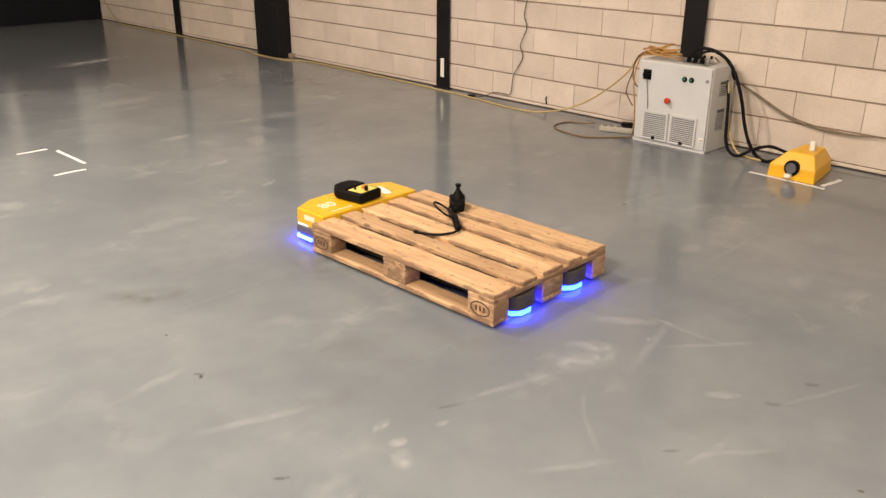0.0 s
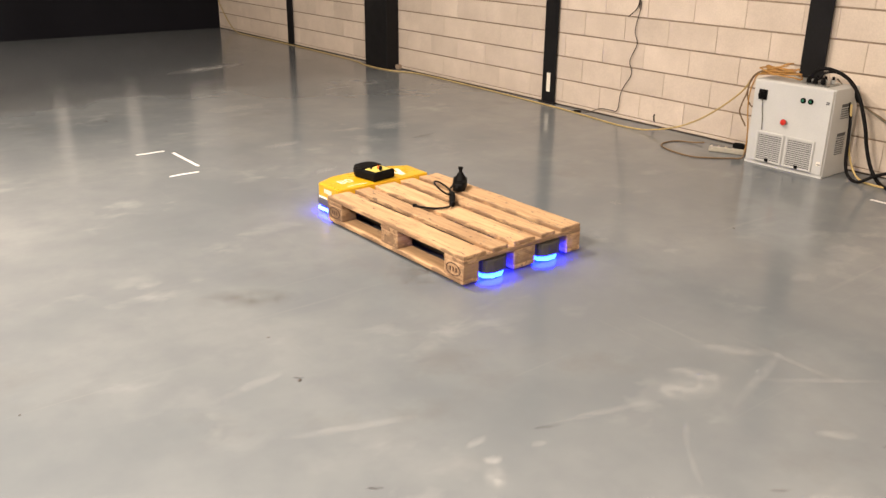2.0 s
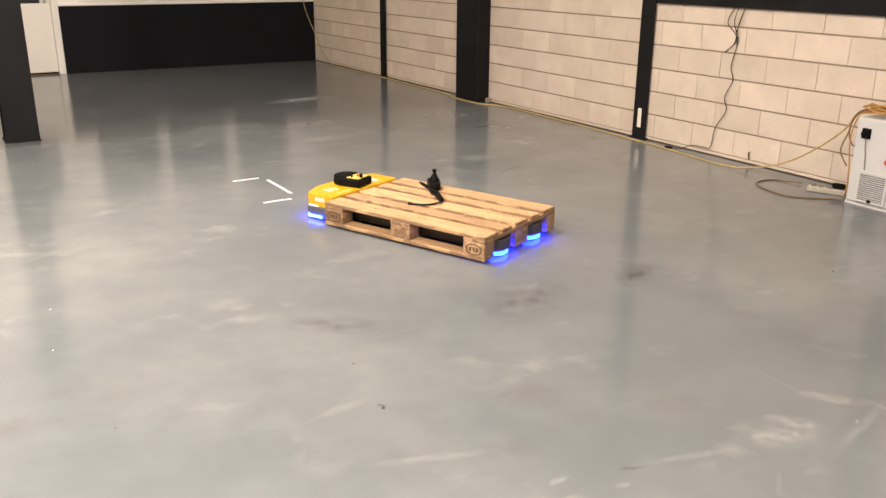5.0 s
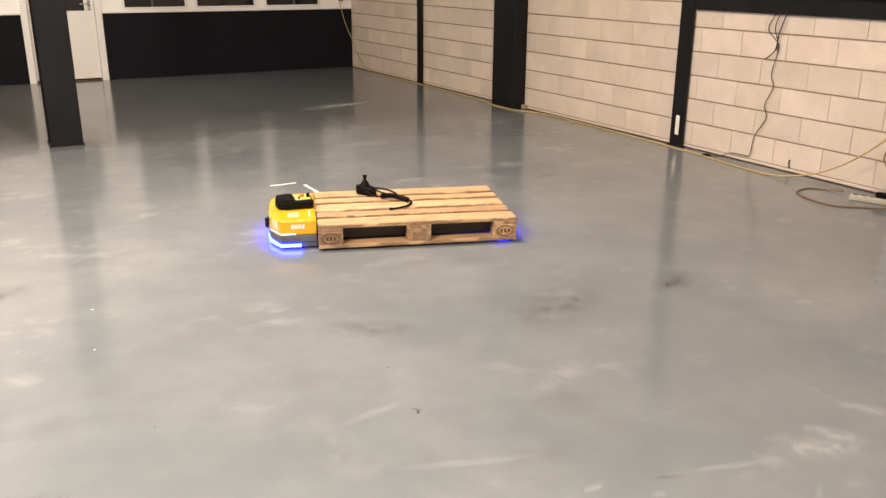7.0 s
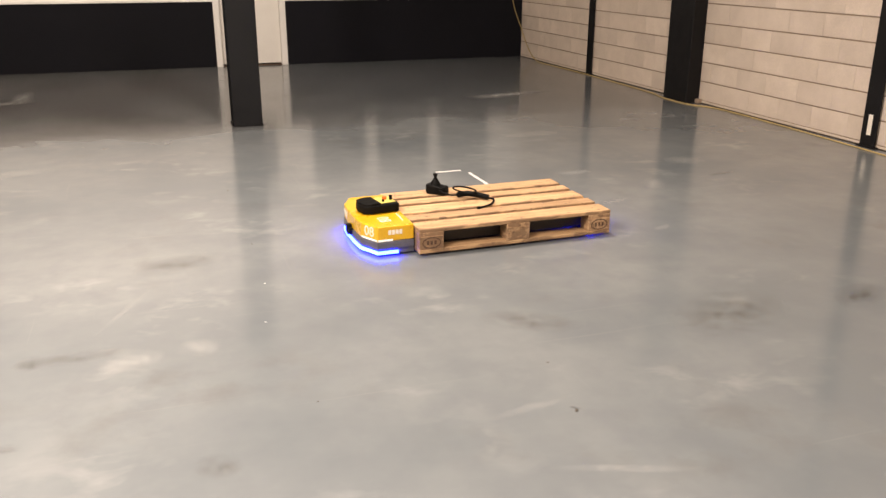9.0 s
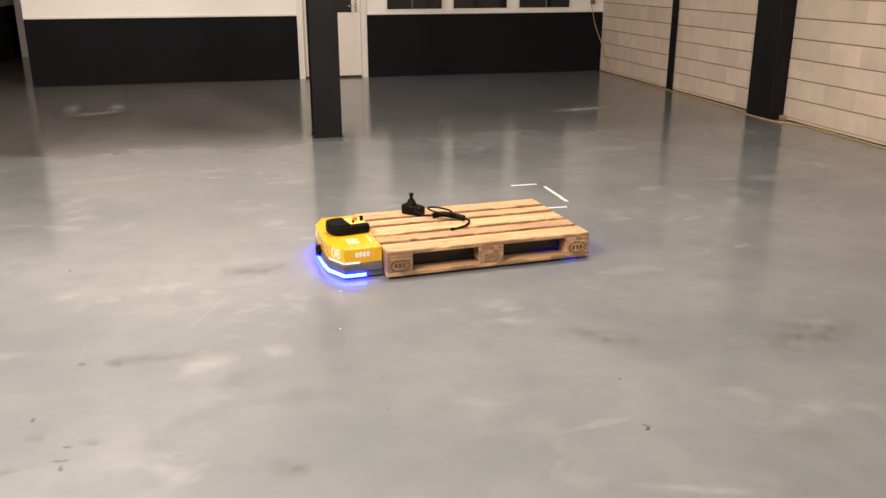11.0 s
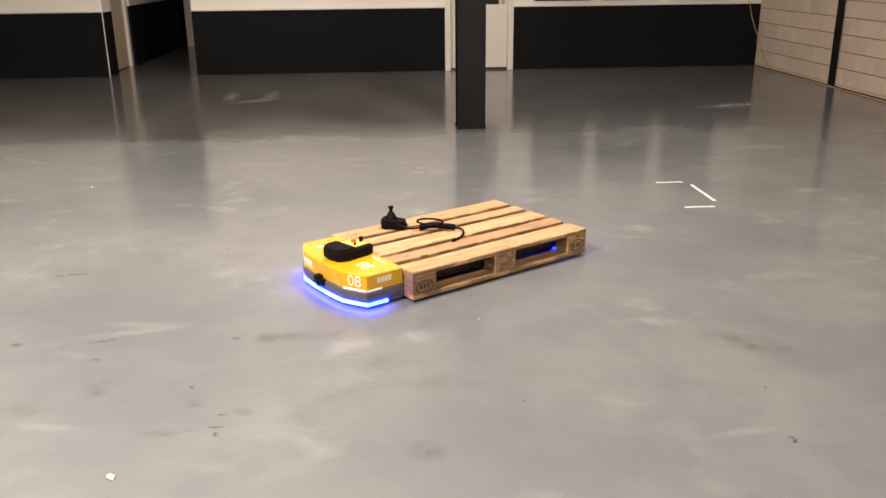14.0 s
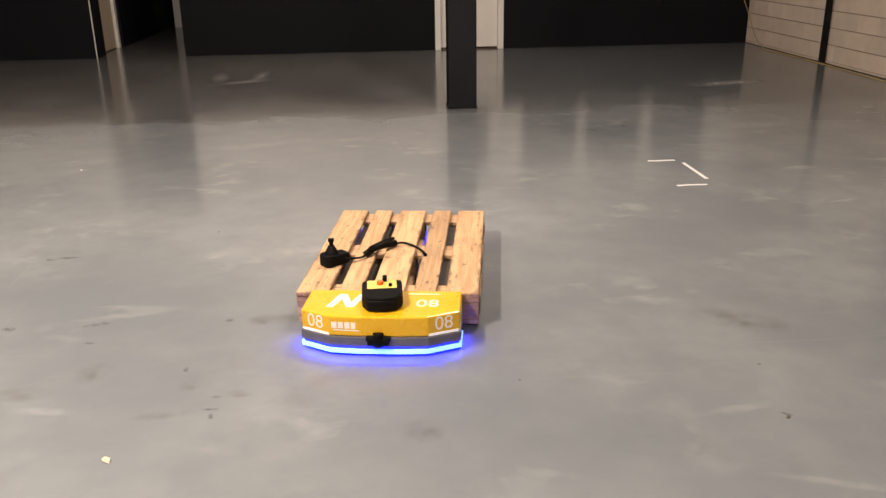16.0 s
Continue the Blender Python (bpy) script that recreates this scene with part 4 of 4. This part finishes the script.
cord("wire_stub", "short dark wire end poking out of the wall foot", [(0.002, -8.94, 0.10), (-0.012, -8.942, 0.09), (-0.014, -8.948, 0.06), (-0.012, -8.95, 0.04)], 0.005, M_CORD)
b = thing("wall_box", "small red-brown junction box on the white wall", "junction box", (-0.2, -0.002, 1.08))
part("case", box(-0.035, -0.05, 0, 0.035, 0.0, 0.11, bevel=0.006), M_BCORD, b)
part("lid", box(-0.03, -0.056, 0.005, 0.03, -0.0505, 0.105, bevel=0.002), M_BCORD, b)

# power strip
s = thing("power_strip", "beige power strip with a black plug on the floor", "power strip", (-0.285, -9.86, 0), turn=112)
part("case", box(-0.15, -0.028, 0, 0.12, 0.028, 0.042, bevel=0.006), M_STRIP, s)
for x in (-0.03, 0.025, 0.08):
    part("socket", cyl((x, 0, 0.0415), (0, 0, 1), 0.02, 0.002, 20), M_GREY, s)
p = part("plug", box(-0.14, -0.02, 0.0425, -0.05, 0.02, 0.085, bevel=0.01), M_RUBBER, s, "black plug")

# yellow charging station
st = thing("charging_station", "yellow steel floor charging station with black socket", "charging station", (-0.33, -11.4, 0))
bm = bmesh.new()
low = [(-0.22, -0.155), (0.20, -0.095), (0.20, 0.13), (-0.22, 0.155)]
mid = [(-0.212, -0.15), (0.185, -0.09), (0.185, 0.125), (-0.212, 0.15)]
top = [(-0.15, -0.105), (0.10, -0.07), (0.10, 0.06), (-0.15, 0.065)]
rings = [[bm.verts.new((x, y, z)) for x, y in line] for line, z in ((low, 0.0), (mid, 0.085), (top, 0.172))]
bm.faces.new(rings[0][::-1])
bm.faces.new(rings[-1])
for a, c in zip(rings, rings[1:]):
    for k in range(4):
        bm.faces.new((a[k], a[(k + 1) % 4], c[(k + 1) % 4], c[k]))
bmesh.ops.bevel(bm, geom=list(bm.edges), offset=0.006, segments=2, affect="EDGES", profile=0.5)
part("hood", bm, M_YBOX, st, "folded yellow sheet steel hood")
so = part("socket", cyl((-0.195, 0.0, 0.078), (-1, 0, 0.12), 0.05, 0.03, 24, bevel=0.005), M_RUBBER, st, "round black socket", smooth=False)
part("insert", cyl((-0.222, 0.0, 0.081), (-1, 0, 0.12), 0.034, 0.014, 20, bevel=0.003), M_GREY, so)
part("contact", box(-0.262, -0.012, 0.02, -0.222, 0.028, 0.045, bevel=0.004), M_DECAL, st, "pale contact block")
part("aerial", box(-0.06, -0.062, 0.171, -0.025, -0.028, 0.235, bevel=0.005), M_DECAL, st, "white plastic upright tab")


def tape(a, b, w, name="floor_tape", label="strip of white tape stuck on the floor", group="white tape strips on the floor"):
    a, b = Vector((*a, 0)), Vector((*b, 0))
    v = (b - a).normalized()
    n = Vector((-v.y, v.x, 0)) * w / 2
    bm = bmesh.new()
    k = 6
    pts = []
    for i in range(k + 1):
        p = a.lerp(b, i / k)
        j = random.uniform(-0.12, 0.12) * w
        pts.append((p + n + n.normalized() * j, p - n + n.normalized() * j))
    lo = [[bm.verts.new((q.x, q.y, z)) for q in pair] for z in (0.0002, 0.0012) for pair in pts]
    for z in (0, k + 1):
        for i in range(k):
            bm.faces.new((lo[z + i][0], lo[z + i + 1][0], lo[z + i + 1][1], lo[z + i][1]))
    for i in range(k):
        for s in (0, 1):
            bm.faces.new((lo[i][s], lo[i + 1][s], lo[k + 1 + i + 1][s], lo[k + 1 + i][s]))
    return tagged(part(name, bm, M_TAPE), label, "tape", group)


tape((-3.924, -7.356), (-3.717, -7.353), 0.026)
tape((-3.682, -7.44), (-3.676, -7.903), 0.026)
tape((-3.94, -8.045), (-3.73, -8.04), 0.026)
tape((-0.562, -11.13), (-0.575, -11.64), 0.03, label="strip of white tape beside the yellow charging station")
tape((-0.53, -11.60), (-0.30, -11.63), 0.03, label="strip of white tape beside the yellow charging station")


# ---- marks and crumbs on the floor ----
def scuff(x, y, length, width, turn, mat, name="floor_scuff", label="pale scuff worn into the grey floor paint"):
    bm = bmesh.new()
    n = 20
    ring = [bm.verts.new((length / 2 * math.cos(a), width / 2 * math.sin(a), 0)) for a in (2 * math.pi * i / n for i in range(n))]
    bm.faces.new(ring)
    ob = part(name, bm, mat)
    SCUFFS.append(ob)
    ob.matrix_basis = pose(x, y, 0.0012 + 0.0001 * len(SCUFFS), 0, 0, turn)
    ob.visible_shadow = False
    return tagged(ob, label, "floor mark", "worn marks on the floor", "structure")


SCUFFS = []
for x, y, a, b, turn in ((-7.93, -2.35, 0.95, 0.24, 96), (-7.42, -2.35, 1.0, 0.24, 92), (-7.6, -2.8, 0.9, 0.3, 25), (-1.9, -3.88, 1.1, 0.35, 15), (-1.86, -7.6, 0.4, 0.3, 0), (-3.03, -9.14, 0.17, 0.07, 30), (-3.02, -8.52, 0.24, 0.1, 20),
                         (-1.93, -10.21, 0.1, 0.07, 0), (-3.33, -11.86, 0.26, 0.12, -50), (-2.1, -11.58, 0.2, 0.13, 0), (-2.13, -12.15, 0.17, 0.12, 40), (-4.14, -11.83, 0.07, 0.04, 0), (-3.3, -12.40, 0.16, 0.07, -40), (-3.05, -11.82, 0.3, 0.1, -50), (-3.45, -11.9, 0.4, 0.2, -20), (-4.316, -11.81, 0.08, 0.05, 0),
                         (-2.5, -8.2, 0.4, 0.2, 60), (-2.9, -7.7, 0.35, 0.15, 10), (-4.3, -11.7, 0.12, 0.05, 15), (-7.0, -6.4, 0.6, 0.25, 20), (-2.6, -6.2, 0.7, 0.3, 5), (-4.33, -11.81, 0.075, 0.06, -30), (-4.38, -11.89, 0.09, 0.14, -44), (-6.13, -10.05, 0.3, 0.2, 15), (-5.85, -10.0, 0.2, 0.2, -23)):
    scuff(x, y, a, b, turn, M_BRIGHT if y > -4 and x > -3 else M_PALE)
for x0, y0, x1, y1, w in ((-3.22, -12.0, -2.76, -12.36, 0.04), (-4.04, -11.77, -3.60, -11.89, 0.05), (-3.63, -12.03, -3.78, -12.15, 0.03), (-3.77, -12.14, -3.92, -12.32, 0.028), (-3.79, -12.53, -3.52, -12.56, 0.045), (-4.19, -12.19, -3.86, -12.38, 0.045), (-3.69, -12.53, -3.46, -12.71, 0.035), (-3.47, -12.10, -2.83, -11.93, 0.06), (-7.45, -9.91, -6.82, -9.76, 0.10), 
                          (-6.28, -9.75, -6.05, -9.25, 0.04), (-3.3, -12.55, -2.8, -12.75, 0.03), (-2.95, -11.7, -2.95, -12.3, 0.04), (-4.855, -11.292, -4.306, -11.477, 0.06), (-4.52, -10.88, -4.9, -10.96, 0.07), (-7.36, -10.66, -7.08, -10.69, 0.07), (-7.35, -9.73, -6.92, -9.78, 0.09)):
    scuff((x0 + x1) / 2, (y0 + y1) / 2, math.hypot(x1 - x0, y1 - y0), w, math.degrees(math.atan2(y1 - y0, x1 - x0)), M_LINE, "floor_scrape", "long pale scrape across the grey floor paint")
for x, y, a, b, turn in ((-3.47, -10.4, 0.75, 0.45, 20), (-5.85, -10.95, 0.15, 0.18, 40), (-2.72, -10.42, 0.45, 0.22, 30), (-6.52, -9.95, 0.13, 0.15, -7), (-6.72, -10.54, 0.10, 0.09, -6), (-6.52, -10.62, 0.11, 0.07, -6),
                         (-7.34, -10.54, 0.26, 0.14, -6), (-6.78, -10.75, 0.22, 0.07, 10), (-7.13, -10.39, 0.14, 0.2, -6), (-6.35, -9.95, 0.5, 0.12, 4), (-5.9, -8.9, 0.5, 0.3, 20), (-4.4, -10.2, 0.5, 0.25, -30)):
    scuff(x, y, a, b, turn, M_DULL, "floor_stain", "dull brownish stain on the grey floor paint")
for x, y, a, b, turn in ((-4.05, -11.78, 0.12, 0.025, -20), (-3.23, -12.56, 0.08, 0.04, -40), (-3.73, -12.46, 0.08, 0.025, -30), (-3.0, -12.6, 0.08, 0.04, -30), (-2.72, -10.42, 0.22, 0.09, 30), (-1.85, -8.1, 0.3, 0.05, 10)):
    scuff(x, y, a, b, turn, M_DARK, "floor_smudge", "small dark smudge on the grey floor")
for x, y, a, b, turn in ((-7.25, -9.93, 0.05, 0.03, 14), (-7.21, -9.92, 0.045, 0.03, -20), (-7.29, -9.94, 0.04, 0.025, 30), (-7.22, -10.12, 0.06, 0.022, -6), (-6.66, -9.95, 0.045, 0.04, 20), (-6.76, -10.41, 0.025, 0.045, 0), (-6.60, -10.64, 0.05, 0.018, 6), (-6.61, -10.73, 0.07, 0.018, -2),
                         (-6.60, -10.78, 0.022, 0.045, 10), (-7.62, -9.94, 0.07, 0.05, -7), (-4.57, -10.98, 0.05, 0.018, -36), (-4.71, -11.71, 0.06, 0.022, -30), (-7.66, -9.03, 0.12, 0.04, 2), (-7.75, -9.05, 0.07, 0.03, -12)):
    scuff(x, y, a, b, turn, M_MARK, "floor_mark", "short black rubber mark on the grey floor")
for x, y, size, mat in ((-6.92, -8.66, 0.012, M_SPECK), (-4.57, -10.99, 0.016, M_SPECK), (-5.46, -10.62, 0.010, M_SPECK), (-5.505, -7.41, 0.014, M_SPECK), (-3.71, -10.47, 0.010, M_SPECK), (-5.48, -8.67, 0.012, M_SPECK),
                        (-4.5, -10.6, 0.010, M_SPECK), (-1.75, -10.94, 0.012, M_SPECK), (-3.5, -12.96, 0.014, M_SPECK), (-6.896, -11.013, 0.030, M_CREAM), (-5.55, -9.82, 0.009, M_TAPE), (-8.21, -7.04, 0.014, M_TAPE), (-5.49, -9.33, 0.010, M_TAPE), (-3.12, -11.98, 0.006, M_TAPE)):
    bm = bmesh.new()
    bmesh.ops.create_icosphere(bm, subdivisions=2, radius=size * 0.62)
    for v in bm.verts:
        v.co *= 0.7 + 0.5 * noise.noise(v.co * 60 + Vector((x, y, 0)))
        v.co.z *= 0.35
        v.co.x *= 1.5
    z = -min(v.co.z for v in bm.verts)
    ob = part("crumb", bm, mat)
    ob.matrix_basis = pose(x, y, z, 0, 0, random.uniform(0, 180))
    tagged(ob, "tiny dark crumb of debris on the floor" if mat == M_SPECK else "tiny pale crumb of debris on the floor", "debris", "crumbs on the floor")


# ---- blocks of the wall ----
COURSE, LENGTH, FOOT = 0.2137, 0.466, 0.032
# bays between posts: from y, to y, a joint of the even courses
BAYS = [(0.0, -2.483, -0.2), (-2.483, -4.88, -2.7), (-4.88, -7.67, -5.05), (-7.67, -10.31, -8.30), (-10.31, -13.01, -10.894), (-13.01, Y_SOUTH, -13.2)]
MESHES = {}
wall = bpy.data.objects["wall_upper"]
rest = bmesh.new()
for k in range(int((CEILING - FOOT) / COURSE)):
    for y0, y1, joint in BAYS:
        cuts = [joint + (k % 2) * LENGTH / 2 + i * LENGTH for i in range(-30, 31)]
        cuts = sorted([c for c in cuts if y1 + 0.03 < c < y0 - 0.03] + [y0, y1])
        for a, b in zip(cuts, cuts[1:]):
            size = round(b - a, 3)
            if k < 6 and a > -13.0:
                # the bays beyond the labelled post have almost closed upright joints
                gap = 0.0006 if a > -7.7 else 0.0018
                if (size, gap) not in MESHES:
                    MESHES[size, gap] = finish(box(0.0, gap, 0.0065, 0.02, size - gap, COURSE - 0.0065, bevel=0.0015), "block", M_BLOCK)
                ob = new("block", MESHES[size, gap])
                ob.parent = wall
                ob.location = (random.uniform(-0.0012, 0.0012), a, FOOT + k * COURSE)
            else:
                add_box(rest, 0.0, a + 0.003, FOOT + k * COURSE + 0.006, 0.02, b - 0.003, FOOT + (k + 1) * COURSE - 0.006)
tagged(part("blocks", rest, M_BLOCK, wall), kind="stuff")


# ---- what moves ----
# seconds, middle of the pallet (x, y), heading in degrees
TRACK = [(0, -3.13, -10.887, 91.0), (0.5, -3.134, -10.686, 91.0), (1.0, -3.139, -10.482, 91.0), (1.5, -3.146, -10.286, 91.0), (2.0, -3.148, -10.08, 91.0), (2.5, -3.147, -9.876, 91.0),
         (3.0, -3.146, -9.722, 91.2), (3.5, -3.145, -9.573, 91.6), (4.0, -3.147, -9.42, 93.0), (5.25, -3.225, -9.12, 119.0), (6.5, -3.40, -8.93, 148.5), (7.0, -3.49, -8.85, 160.5),
         (7.5, -3.60, -8.83, 168.5), (8.0, -3.745, -8.815, 174.6), (8.5, -3.885, -8.80, 178.4), (9.0, -4.03, -8.785, 181.0), (11.5, -4.82, -8.785, 184.5), (12.5, -5.136, -8.80, 187.1),
         (13.0, -5.28, -8.83, 192.5), (13.5, -5.425, -8.873, 200.5), (14.0, -5.56, -8.944, 212.5), (14.5, -5.674, -9.055, 228.0), (15.0, -5.765, -9.175, 242.5), (15.5, -5.818, -9.32, 253.4), (16.0, -5.865, -9.485, 261.6)]


def motions():
    for ob, offset in ((pallet, pose(0, 0, 0)), (robot, pose(0, 0, 0)), (remote, pose(0.735, 0.0, 0.1755, 0, 0, 8)), (plug, pose(0.268, -0.302, LIFT + 0.1445))):
        walk(ob, [(t, pose(x, y, 0, 0, 0, a) @ offset) for t, x, y, a in TRACK])


motions()
